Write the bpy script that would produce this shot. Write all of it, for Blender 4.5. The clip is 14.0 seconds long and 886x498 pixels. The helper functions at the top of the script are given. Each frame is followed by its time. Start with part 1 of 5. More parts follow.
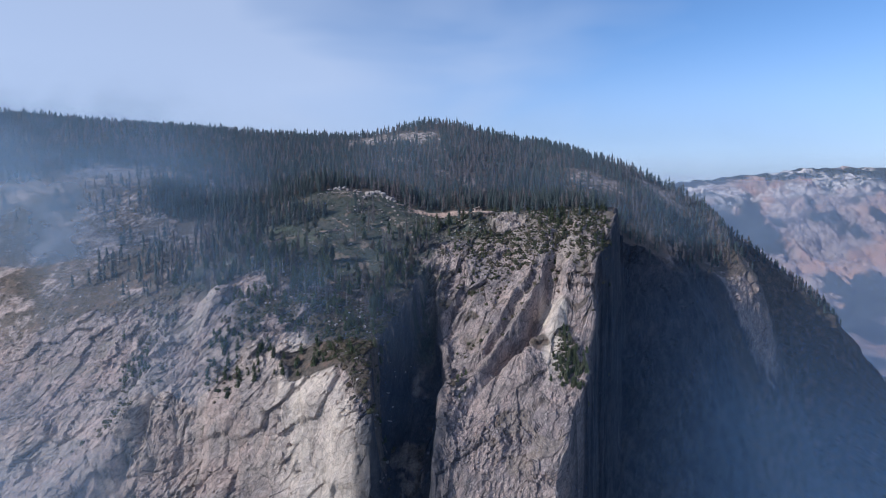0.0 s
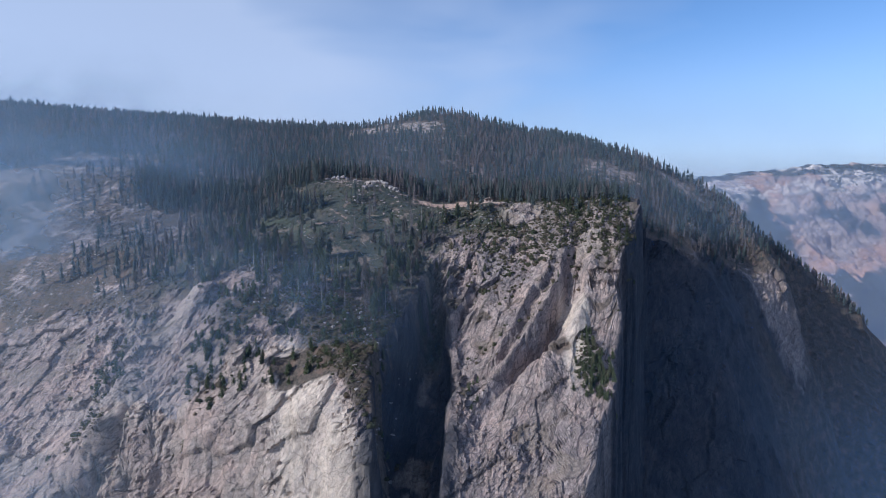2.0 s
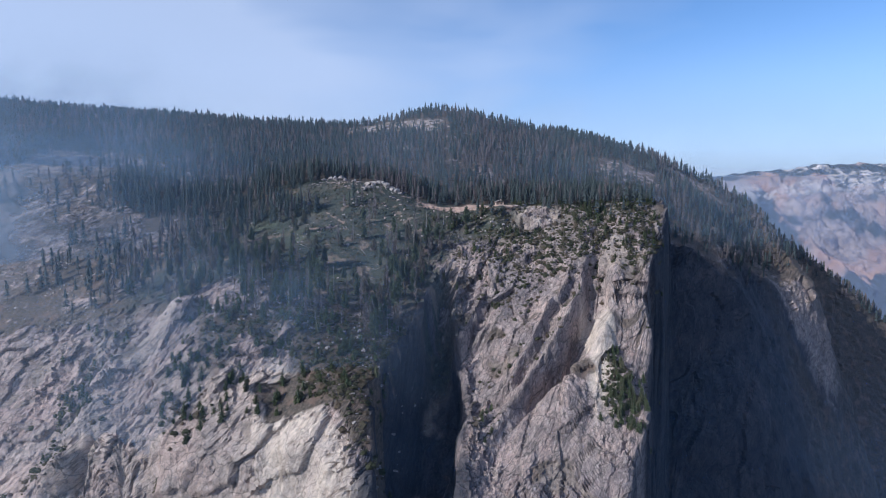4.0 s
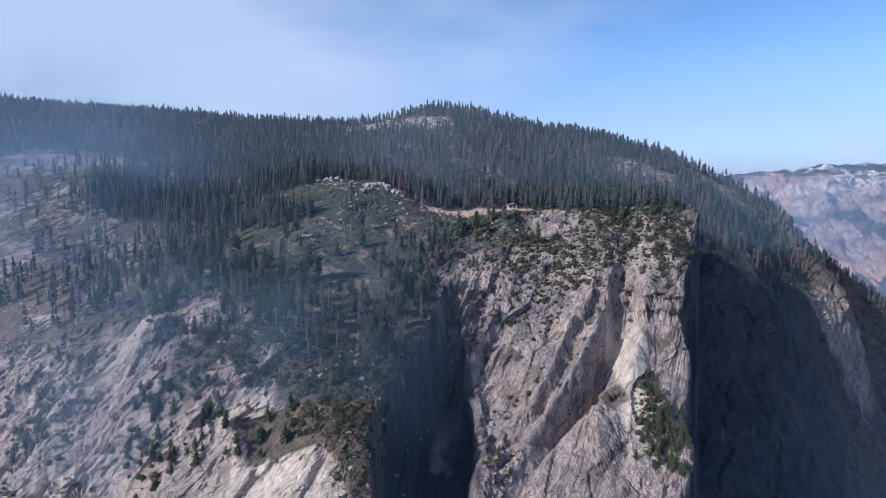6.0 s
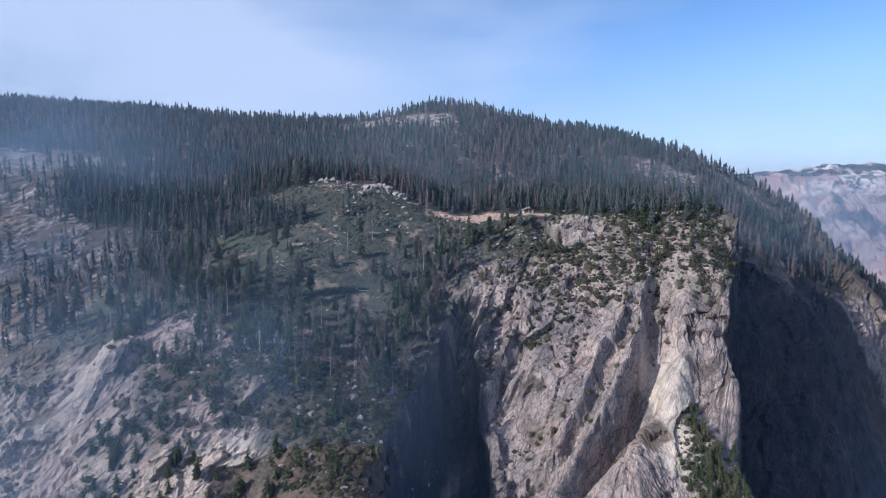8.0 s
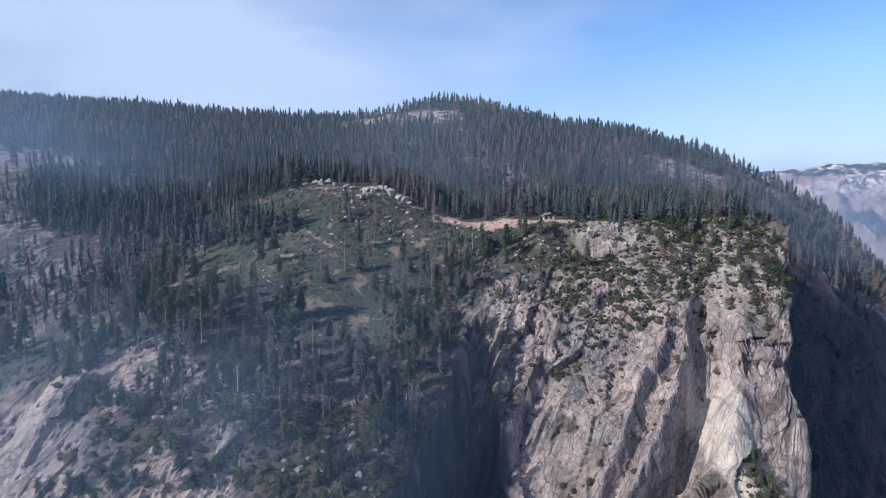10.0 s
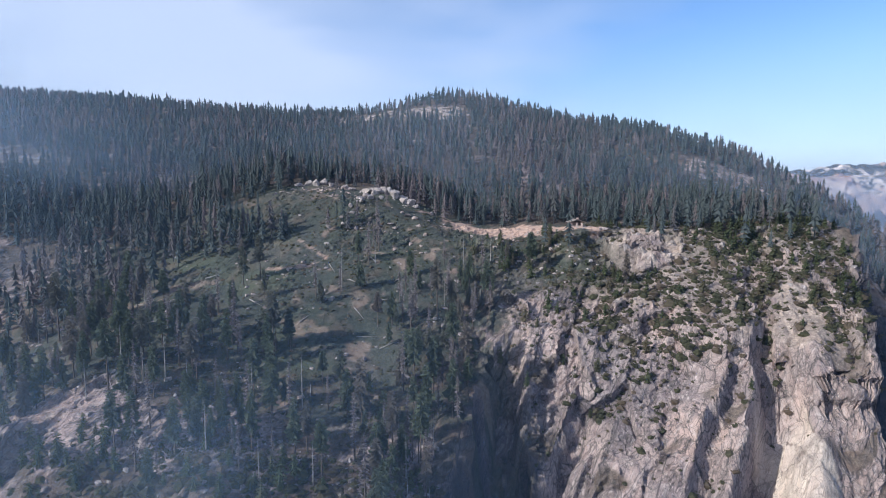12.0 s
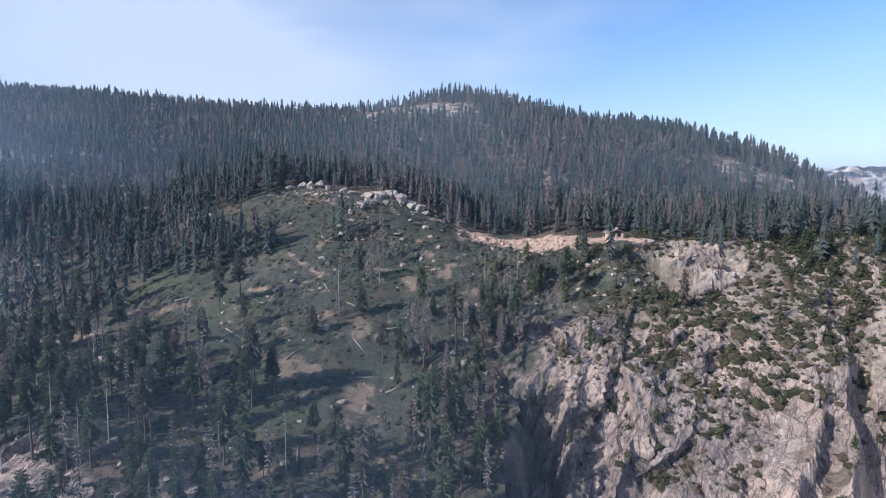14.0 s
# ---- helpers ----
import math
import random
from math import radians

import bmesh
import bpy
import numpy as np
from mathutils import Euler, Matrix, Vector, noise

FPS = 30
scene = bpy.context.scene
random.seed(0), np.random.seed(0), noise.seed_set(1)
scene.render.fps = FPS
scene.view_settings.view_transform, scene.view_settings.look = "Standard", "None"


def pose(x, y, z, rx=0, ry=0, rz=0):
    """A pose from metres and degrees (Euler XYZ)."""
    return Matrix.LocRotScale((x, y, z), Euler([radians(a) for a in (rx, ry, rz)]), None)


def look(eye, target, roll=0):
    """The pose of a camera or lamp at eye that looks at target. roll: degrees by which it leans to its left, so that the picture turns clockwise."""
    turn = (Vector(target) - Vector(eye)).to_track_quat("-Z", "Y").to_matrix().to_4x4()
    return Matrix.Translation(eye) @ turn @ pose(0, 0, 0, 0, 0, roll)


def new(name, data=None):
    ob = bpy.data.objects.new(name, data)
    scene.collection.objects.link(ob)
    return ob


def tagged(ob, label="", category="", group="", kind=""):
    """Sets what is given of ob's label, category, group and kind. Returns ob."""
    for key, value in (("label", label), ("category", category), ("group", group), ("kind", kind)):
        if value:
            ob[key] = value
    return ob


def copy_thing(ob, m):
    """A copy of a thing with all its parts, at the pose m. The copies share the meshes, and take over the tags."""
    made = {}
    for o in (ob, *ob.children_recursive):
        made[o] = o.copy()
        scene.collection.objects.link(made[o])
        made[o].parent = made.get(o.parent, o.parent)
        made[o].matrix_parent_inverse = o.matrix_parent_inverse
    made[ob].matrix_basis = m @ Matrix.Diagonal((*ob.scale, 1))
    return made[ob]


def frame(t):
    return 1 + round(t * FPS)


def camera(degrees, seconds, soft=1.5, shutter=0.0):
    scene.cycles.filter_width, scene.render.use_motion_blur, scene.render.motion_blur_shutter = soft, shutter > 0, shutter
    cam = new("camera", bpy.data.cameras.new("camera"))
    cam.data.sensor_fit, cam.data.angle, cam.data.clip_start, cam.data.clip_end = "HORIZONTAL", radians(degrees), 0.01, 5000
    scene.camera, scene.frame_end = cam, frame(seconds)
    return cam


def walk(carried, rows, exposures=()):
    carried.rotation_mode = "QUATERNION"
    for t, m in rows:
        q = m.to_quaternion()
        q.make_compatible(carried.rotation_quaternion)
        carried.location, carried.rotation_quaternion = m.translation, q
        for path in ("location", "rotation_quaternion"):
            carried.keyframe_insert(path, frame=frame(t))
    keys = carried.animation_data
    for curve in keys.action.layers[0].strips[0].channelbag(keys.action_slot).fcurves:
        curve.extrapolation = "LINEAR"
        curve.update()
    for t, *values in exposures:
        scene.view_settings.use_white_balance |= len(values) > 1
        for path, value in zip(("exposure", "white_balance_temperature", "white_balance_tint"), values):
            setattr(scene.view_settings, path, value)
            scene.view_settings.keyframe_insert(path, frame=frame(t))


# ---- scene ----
import itertools
cam = camera(74.7, 14.0, soft=0.95)
PATH = [  # seconds, x, y, z, pitch, yaw, roll
    (0.0, -0.91, -0.73, 598.15, -5.731, -0.216, -0.16),
    (0.5, -2.33, 11.79, 594.03, -5.838, -0.167, -0.13),
    (1.0, -3.76, 24.28, 591.59, -5.915, -0.129, -0.09),
    (1.5, -5.21, 36.74, 590.41, -5.968, -0.100, -0.07),
    (2.0, -6.67, 49.17, 590.12, -6.002, -0.080, -0.05),
    (2.5, -8.15, 61.57, 590.35, -6.022, -0.069, -0.03),
    (3.0, -9.64, 73.95, 590.84, -6.031, -0.065, -0.02),
    (5.5, -17.31, 135.54, 593.04, -6.017, -0.133, 0.01),
    (6.0, -18.89, 147.82, 593.35, -6.016, -0.158, 0.01),
    (6.5, -20.47, 160.09, 593.70, -6.017, -0.187, 0.01),
    (7.0, -22.07, 172.35, 594.13, -6.021, -0.217, 0.01),
    (7.5, -23.69, 184.61, 594.65, -6.029, -0.247, 0.01),
    (8.0, -25.31, 196.87, 595.24, -6.039, -0.278, 0.02),
    (10.5, -33.62, 258.21, 597.91, -6.103, -0.411, 0.06),
    (11.0, -35.32, 270.50, 598.18, -6.111, -0.427, 0.08),
    (11.5, -37.03, 282.81, 598.39, -6.114, -0.439, 0.11),
    (12.0, -38.75, 295.14, 598.62, -6.112, -0.446, 0.14),
    (12.5, -40.48, 307.48, 598.92, -6.102, -0.445, 0.17),
    (13.0, -42.23, 319.85, 599.33, -6.084, -0.438, 0.21),
    (13.5, -43.98, 332.24, 599.78, -6.057, -0.423, 0.26),
    (14.0, -45.74, 344.65, 599.99, -6.019, -0.399, 0.32),
]
EXPOSURES = [(0.0, -0.28, 4970, 9), (3.0, -0.2, 4970, 9), (6.5, -0.05, 5000, 9), (11.0, 0.12, 5170, 9), (14.0, 0.24, 5330, 9)]
walk(cam, [(t, pose(x, y, z, 90 + pitch, 0, yaw) @ pose(0, 0, 0, 0, 0, roll)) for t, x, y, z, pitch, yaw, roll in PATH], EXPOSURES)

# ---- world and sun ----
SUN_FROM = Vector((-0.77, -0.42, 0.48)).normalized()
world = bpy.data.worlds.new("smoky_sky")
scene.world = world
world.use_nodes = True
wt = world.node_tree
wt.nodes.clear()


def wnode(kind, **values):
    n = wt.nodes.new(kind)
    for key, value in values.items():
        n.inputs[key].default_value = value
    return n


sky = wt.nodes.new("ShaderNodeTexSky")
sky.sky_type = "NISHITA"
sky.sun_disc = False
sky.sun_elevation = math.asin(SUN_FROM.z)
sky.sun_rotation = math.atan2(SUN_FROM.x, SUN_FROM.y)
sky.altitude = 2200
sky.air_density, sky.dust_density, sky.ozone_density = 1.0, 1.2, 0.8
coord = wt.nodes.new("ShaderNodeTexCoord")
split = wt.nodes.new("ShaderNodeSeparateXYZ")
wt.links.new(coord.outputs["Generated"], split.inputs[0])
stretch = wt.nodes.new("ShaderNodeMapping")
stretch.inputs["Scale"].default_value = (1.6, 1.6, 5.0)
stretch.inputs["Location"].default_value = (0.35, 0.0, 0.3)
wt.links.new(coord.outputs["Generated"], stretch.inputs[0])
wisps = wnode("ShaderNodeTexNoise", Scale=1.3, Detail=3.5, Roughness=0.45, Distortion=0.4)
wt.links.new(stretch.outputs[0], wisps.inputs["Vector"])
wisp_ramp = wt.nodes.new("ShaderNodeMapRange")
wisp_ramp.inputs["From Min"].default_value, wisp_ramp.inputs["From Max"].default_value = 0.46, 0.84
wisp_ramp.inputs["To Max"].default_value = 0.72
plume = wt.nodes.new("ShaderNodeMapRange")  # thicker towards the fire, to the west
plume.inputs["From Min"].default_value, plume.inputs["From Max"].default_value = 0.15, -0.6
plume.inputs["To Max"].default_value = 0.55
wt.links.new(split.outputs["X"], plume.inputs["Value"])
thick = wt.nodes.new("ShaderNodeMath")
wt.links.new(wisps.outputs["Fac"], thick.inputs[0])
wt.links.new(plume.outputs[0], thick.inputs[1])
wt.links.new(thick.outputs[0], wisp_ramp.inputs["Value"])
low = wt.nodes.new("ShaderNodeMapRange")  # smoke band along the horizon
low.interpolation_type = "SMOOTHSTEP"
low.inputs["From Min"].default_value, low.inputs["From Max"].default_value = 0.26, 0.0
low.inputs["To Max"].default_value = 0.72
wt.links.new(split.outputs["Z"], low.inputs["Value"])
haze_mix = wt.nodes.new("ShaderNodeMixRGB")
haze_mix.inputs[2].default_value = (4.5, 4.45, 4.95, 1)
wt.links.new(low.outputs[0], haze_mix.inputs[0])
wt.links.new(sky.outputs[0], haze_mix.inputs[1])
smoke_mix = wt.nodes.new("ShaderNodeMixRGB")
smoke_mix.inputs[2].default_value = (5.5, 5.4, 5.65, 1)
wt.links.new(wisp_ramp.outputs[0], smoke_mix.inputs[0])
wt.links.new(haze_mix.outputs[0], smoke_mix.inputs[1])
back = wnode("ShaderNodeBackground", Strength=0.14)
wt.links.new(smoke_mix.outputs[0], back.inputs["Color"])
wout = wt.nodes.new("ShaderNodeOutputWorld")
wt.links.new(back.outputs[0], wout.inputs["Surface"])

sun_data = bpy.data.lights.new("sun", "SUN")
sun_data.energy, sun_data.angle, sun_data.color = 4.9, radians(0.6), (1.0, 0.865, 0.69)
sun = new("sun", sun_data)
sun.matrix_world = look(SUN_FROM * 1500, (0, 0, 0))


# ---- noise ----
def rnd(ix, iy, iz, seed):
    h = ix.astype(np.uint32) * np.uint32(374761393) + iy.astype(np.uint32) * np.uint32(668265263) + iz.astype(np.uint32) * np.uint32(2147483647) + np.uint32((seed * 974711 + 12345) % 4294967296)
    h = (h ^ (h >> np.uint32(13))) * np.uint32(1274126177)
    h = (h ^ (h >> np.uint32(16))) * np.uint32(2246822519)
    return (h ^ (h >> np.uint32(15))).astype(np.float64) / 4294967295.0


def vnoise(x, y, z=0.0, seed=0):
    """Smooth value noise, -1 to 1."""
    x, y, z = np.broadcast_arrays(np.asarray(x, float), np.asarray(y, float), np.asarray(z, float))
    ix, iy, iz = np.floor(x).astype(np.int64), np.floor(y).astype(np.int64), np.floor(z).astype(np.int64)
    f = [a - b for a, b in ((x, ix), (y, iy), (z, iz))]
    u, v, w = [a * a * a * (a * (a * 6 - 15) + 10) for a in f]
    total = 0
    for cx in (0, 1):
        for cy in (0, 1):
            for cz in (0, 1):
                total = total + rnd(ix + cx, iy + cy, iz + cz, seed) * (u if cx else 1 - u) * (v if cy else 1 - v) * (w if cz else 1 - w)
    return total * 2 - 1


def fbm(x, y, z=0.0, octaves=4, seed=0, gain=0.5):
    total, amp, norm, k = 0, 1.0, 0.0, 1.0
    for o in range(octaves):
        total = total + amp * vnoise(x * k, y * k, np.asarray(z) * k, seed + o)
        norm += amp
        amp *= gain
        k *= 2.03
    return total / norm


def facets(u, v, seed):
    """Broken crags: each cell of the plane is a tilted facet. Returns its height."""
    iu, iv = np.floor(u).astype(np.int64), np.floor(v).astype(np.int64)
    best, height = np.full(u.shape, 9.0), np.zeros(u.shape)
    zero = np.zeros_like(iu)
    for du in (-1, 0, 1):
        for dv in (-1, 0, 1):
            cu, cv = iu + du, iv + dv
            pu, pv = cu + rnd(cu, cv, zero, seed), cv + rnd(cu, cv, zero, seed + 1)
            d = np.hypot(u - pu, v - pv)
            h = 0.7 * (rnd(cu, cv, zero, seed + 2) * 2 - 1) + (u - pu) * ((rnd(cu, cv, zero, seed + 3) - 0.5) * 2.6) + (v - pv) * (rnd(cu, cv, zero, seed + 4) - 0.5) * 3.2
            nearer = d < best
            height = np.where(nearer, h, height)
            best = np.where(nearer, d, best)
    return height


def blocks(p, seed, tilt=1.0):
    """Broken rock: space is cut into cells, each a tilted facet. Returns its height and the distance to its crack."""
    base = np.floor(p).astype(np.int64)
    shape = p.shape[:-1]
    best, second, height = np.full(shape, 9.0), np.full(shape, 9.0), np.zeros(shape)
    for shift in itertools.product((-1, 0, 1), repeat=3):
        c = [base[..., k] + shift[k] for k in range(3)]
        d = [p[..., k] - c[k] - 0.1 - 0.8 * rnd(*c, seed + k) for k in range(3)]
        far = np.sqrt(d[0] * d[0] + d[1] * d[1] + d[2] * d[2])
        h = 0.8 * (rnd(*c, seed + 3) * 2 - 1) + tilt * sum(d[k] * (rnd(*c, seed + 4 + k) - 0.5) * 2 for k in range(3))
        nearer = far < best
        second = np.where(nearer, best, np.minimum(second, far))
        height = np.where(nearer, h, height)
        best = np.where(nearer, far, best)
    return height, second - best


def step(a, b, x):
    k = np.clip((x - a) / (b - a), 0, 1)
    return k * k * (3 - 2 * k)


# ---- the lie of the land: cross-sections from the valley to the hilltop ----
def loft(sections, x, y):
    stations = np.array([s[0] for s in sections], float)
    heights = np.array([np.interp(y.ravel(), s[1][0::2], s[1][1::2]) for s in sections])
    k = np.clip(np.searchsorted(stations, x.ravel()) - 1, 0, len(stations) - 2)
    f = np.clip((x.ravel() - stations[k]) / (stations[k + 1] - stations[k]), 0, 1)
    i = np.arange(k.size)
    return (heights[k, i] * (1 - f) + heights[k + 1, i] * f).reshape(x.shape)


HILL = []  # cross-sections x, then y and z from the valley to the hilltop


def section(x, *profile):
    HILL.append((x, profile))


section(-1400, 200, 0, 500, 300, 700, 520, 1000, 690, 1300, 770, 2200, 600)
section(-900, 200, 0, 420, 300, 560, 450, 700, 560, 900, 650, 1050, 705, 1254, 768, 1400, 772, 2200, 570)
section(-460, 150, 0, 400, 290, 480, 410, 560, 510, 700, 606, 750, 625, 907, 658, 1100, 712, 1300, 720, 2200, 520)
section(-350, 120, 0, 300, 58, 370, 208, 420, 327, 480, 447, 500, 477, 510, 485, 580, 536, 690, 605, 720, 612, 900, 645, 1170, 708, 1300, 709, 2200, 510)
section(-310, 120, 0, 300, 95, 370, 245, 420, 354, 500, 484, 510, 493, 580, 539, 690, 595, 720, 604, 900, 642, 1170, 706, 1300, 705, 2200, 506)
section(-275, 120, 0, 300, 128, 370, 278, 400, 349, 420, 384, 450, 414, 500, 496, 510, 503, 580, 542, 690, 588, 720, 600, 900, 639, 1170, 704, 1300, 702, 2200, 503)
section(-250, 120, 0, 300, 145, 370, 295, 410, 388, 430, 419, 450, 437, 490, 496, 510, 511, 590, 549, 690, 587, 720, 597, 900, 636, 1170, 703, 1300, 701, 2200, 501)
section(-230, 120, 0, 300, 154, 370, 304, 410, 396, 440, 447, 500, 510, 510, 515, 600, 555, 690, 588, 720, 597, 900, 636, 1170, 703, 1300, 700, 2200, 498)
section(-210, 120, 0, 300, 159, 370, 309, 400, 381, 420, 418, 460, 474, 500, 515, 510, 520, 690, 591, 720, 600, 900, 638, 1170, 702, 1300, 698, 2200, 488)
section(-190, 120, 0, 300, 164, 370, 314, 400, 386, 430, 441, 480, 517, 490, 520, 570, 545, 690, 596, 720, 603, 900, 641, 1170, 702, 1300, 690, 2200, 478)
section(-170, 120, 0, 300, 170, 370, 320, 420, 431, 470, 511, 490, 523, 580, 551, 650, 587, 690, 602, 720, 609, 900, 643, 1170, 704, 1300, 665, 2200, 469)
section(-150, 120, 0, 300, 179, 370, 329, 400, 401, 440, 478, 470, 509, 500, 528, 570, 549, 650, 591, 690, 605, 720, 610, 900, 645, 1170, 706, 2200, 461)
section(-130, 120, 0, 300, 191, 370, 341, 400, 413, 430, 465, 460, 503, 470, 510, 570, 551, 650, 595, 690, 605, 720, 607, 900, 647, 1170, 709, 2200, 454)
section(-110, 120, 0, 300, 206, 370, 356, 400, 426, 420, 455, 440, 473, 460, 511, 470, 514, 500, 518, 530, 531, 650, 596, 690, 603, 720, 605, 900, 649, 1170, 713, 2200, 446)
section(-92, 120, 0, 300, 219, 370, 369, 400, 437, 420, 466, 430, 474, 470, 506, 480, 510, 530, 528, 640, 591, 690, 601, 720, 603, 900, 650, 1170, 717, 2200, 440)
section(-75, 120, 0, 300, 230, 370, 380, 400, 446, 420, 472, 440, 483, 480, 506, 540, 531, 630, 585, 660, 595, 690, 598, 720, 601, 900, 651, 1170, 721, 2200, 434)
section(-60, 120, 0, 300, 236, 370, 386, 400, 452, 420, 474, 430, 479, 530, 525, 630, 582, 690, 595, 720, 598, 900, 652, 1170, 725, 2200, 429)
section(-45, 120, 0, 300, 232, 370, 382, 390, 431, 400, 446, 430, 471, 620, 576, 690, 590, 720, 594, 900, 650, 1170, 728, 2200, 425)
section(-30, 120, 0, 300, 225, 370, 375, 400, 431, 420, 452, 460, 475, 490, 503, 510, 514, 530, 522, 610, 569, 690, 584, 720, 592, 850, 634, 1170, 731, 2200, 420)
section(-14, 120, 0, 300, 209, 370, 359, 400, 414, 440, 452, 460, 461, 490, 490, 590, 559, 620, 570, 690, 581, 720, 591, 850, 633, 1170, 731, 2200, 415)
section(2, 120, 0, 300, 196, 370, 346, 400, 400, 440, 444, 470, 451, 550, 535, 560, 538, 610, 567, 690, 580, 720, 590, 850, 633, 1170, 731, 2200, 409)
section(18, 120, 0, 300, 190, 370, 340, 400, 396, 440, 443, 450, 448, 460, 444, 470, 448, 490, 464, 510, 494, 540, 519, 550, 536, 570, 548, 620, 573, 690, 582, 720, 591, 850, 633, 1170, 728, 2200, 401)
section(34, 120, 0, 300, 189, 370, 339, 410, 409, 450, 453, 480, 467, 500, 490, 540, 516, 570, 548, 610, 577, 640, 575, 690, 583, 720, 593, 850, 632, 1170, 726, 2200, 393)
section(50, 120, 0, 300, 191, 370, 341, 400, 395, 460, 463, 480, 476, 500, 497, 520, 506, 570, 549, 590, 556, 600, 561, 610, 575, 620, 577, 640, 575, 690, 584, 720, 593, 850, 632, 1170, 722, 2200, 385)
section(66, 120, 0, 300, 198, 370, 348, 400, 401, 460, 465, 480, 475, 510, 510, 520, 513, 530, 517, 560, 547, 620, 575, 690, 583, 720, 592, 1170, 718, 2200, 377)
section(82, 120, 0, 300, 204, 370, 354, 400, 410, 410, 421, 440, 440, 480, 474, 500, 502, 520, 520, 600, 575, 690, 582, 720, 591, 1170, 714, 2200, 369)
section(98, 120, 0, 300, 204, 370, 354, 410, 424, 430, 441, 450, 446, 540, 541, 550, 542, 600, 576, 690, 582, 720, 590, 1170, 710, 2200, 361)
section(114, 120, 0, 300, 194, 370, 344, 410, 418, 430, 448, 440, 456, 460, 455, 500, 489, 550, 542, 600, 575, 690, 581, 720, 590, 1170, 705, 2200, 353)
section(130, 120, 0, 300, 190, 370, 340, 420, 425, 440, 440, 470, 455, 500, 490, 550, 541, 580, 569, 600, 578, 690, 581, 720, 590, 1170, 701, 2200, 346)
section(146, 120, 0, 300, 180, 370, 330, 440, 425, 480, 455, 520, 510, 550, 545, 575, 566, 600, 579, 690, 581, 720, 590, 1170, 697, 2200, 338)
section(164, 120, 0, 300, 170, 370, 310, 500, 480, 550, 540, 600, 577, 690, 581, 850, 628, 1170, 693, 2200, 330)
BOWL = [
    (130, (120, 0, 430, 120, 520, 200, 600, 330, 640, 470, 690, 560, 720, 582, 850, 629, 1170, 701, 2200, 330)),
    (200, (120, 0, 430, 100, 560, 250, 610, 330, 650, 470, 685, 545, 720, 574, 850, 626, 1000, 670, 1170, 689, 2200, 320)),
    (290, (120, 0, 450, 60, 600, 290, 655, 430, 676, 498, 700, 518, 740, 545, 800, 579, 950, 640, 1100, 636, 2200, 280)),
    (400, (120, 0, 500, 40, 660, 230, 725, 360, 752, 436, 800, 470, 900, 560, 950, 588, 1100, 571, 2200, 220)),
    (436, (120, 0, 500, 35, 690, 210, 745, 345, 772, 430, 796, 474, 838, 513, 900, 552, 950, 572, 1100, 550, 2200, 205)),
    (560, (120, 0, 500, 10, 700, 60, 850, 185, 930, 350, 980, 470, 1005, 488, 1100, 445, 2200, 150)),
    (680, (120, 0, 500, 0, 700, 30, 850, 110, 930, 272, 985, 380, 1030, 406, 1500, 200, 2200, 60)),
    (950, (120, 0, 600, 0, 800, 20, 1000, 60, 1300, 90, 2200, 10)),
    (1400, (120, 0, 2200, 0)),
]


def along(x, y, course):
    """For a course of x, y, depth, half-width down a slope: depth and across-distance in half-widths at each place."""
    ys = course[1::4]
    order = np.argsort(ys)
    pick = [np.interp(y, np.array(ys)[order], np.array(course[k::4])[order]) for k in (0, 2, 3)]
    return pick[1], (x - pick[0]) / pick[2]


GULLY = (-6, 552, 0, 5, -9, 540, 12, 8, -10, 528, 26, 11, -12, 510, 40, 12, -15, 495, 48, 12, -18, 478, 56, 18, -21, 460, 64, 25, -28, 430, 76, 26, -28, 400, 82, 24, -24, 300, 40, 25)
EDGE_X, EDGE_Y = (-200, -165, -140, -110, -93, -79, -58, -40), (452, 445, 440, 442, 424, 409, 388, 382)      # lip of the pale slabs of the spur
# steps in the face that look east: course, and how many half-widths the floor takes to rise again
STEPS = [
    ((113, 562, 0, 4, 105, 542, 8, 5, 97, 525, 16, 6, 88, 511, 22, 7, 74, 493, 24, 7, 54, 475, 19, 7, 41, 459, 13, 7, 26, 440, 6, 8, 8, 415, 0, 8), 3.2),
    ((92, 540, 0, 4, 86, 530, 5, 4, 75, 516, 9, 4, 66, 505, 11, 4, 55, 492, 11, 4, 42, 482, 9, 5, 30, 468, 4, 5, 22, 458, 0, 6), 2.6),
    ((30, 540, 0, 4, 24, 530, 8, 5, 14, 516, 10, 5, 6, 503, 9, 5, -4, 490, 5, 6, -10, 478, 0, 6), 3.0),
]
WALL_X, WALL_Y = (-300, -255, -210, -190, -161, -131, -112, -92, -79, -58, -42, -30), (425, 430, 434, 435, 424, 416, 413, 410, 402, 384, 378, 372)
ARETE_X, ARETE_Y = (87, 104, 121, 129, 140, 152, 180, 194), (400, 422, 448, 482, 511, 547, 595, 640)
CLEFT = (-190, 460, 0, 6, -206, 446, 20, 9, -240, 428, 38, 13, -290, 405, 45, 20, -330, 350, 0, 24)
CLEFT_3 = (-228, 486, 0, 5, -236, 470, 14, 8, -246, 455, 12, 8, -258, 440, 0, 8)


CRESTS = [  # course, height, width of the steep side, width of the long side
    ((109, 516, 0, 1, 108, 512, 0, 1, 108, 500, 0, 1, 107, 485, 0, 1, 104, 468, 0, 1, 98, 440, 0, 1), 22, 24, 17),
    ((440, 860, 0, 1, 418, 810, 0, 1, 402, 765, 0, 1, 392, 758, 0, 1, 386, 742, 0, 1), 26, 62, 70),
]


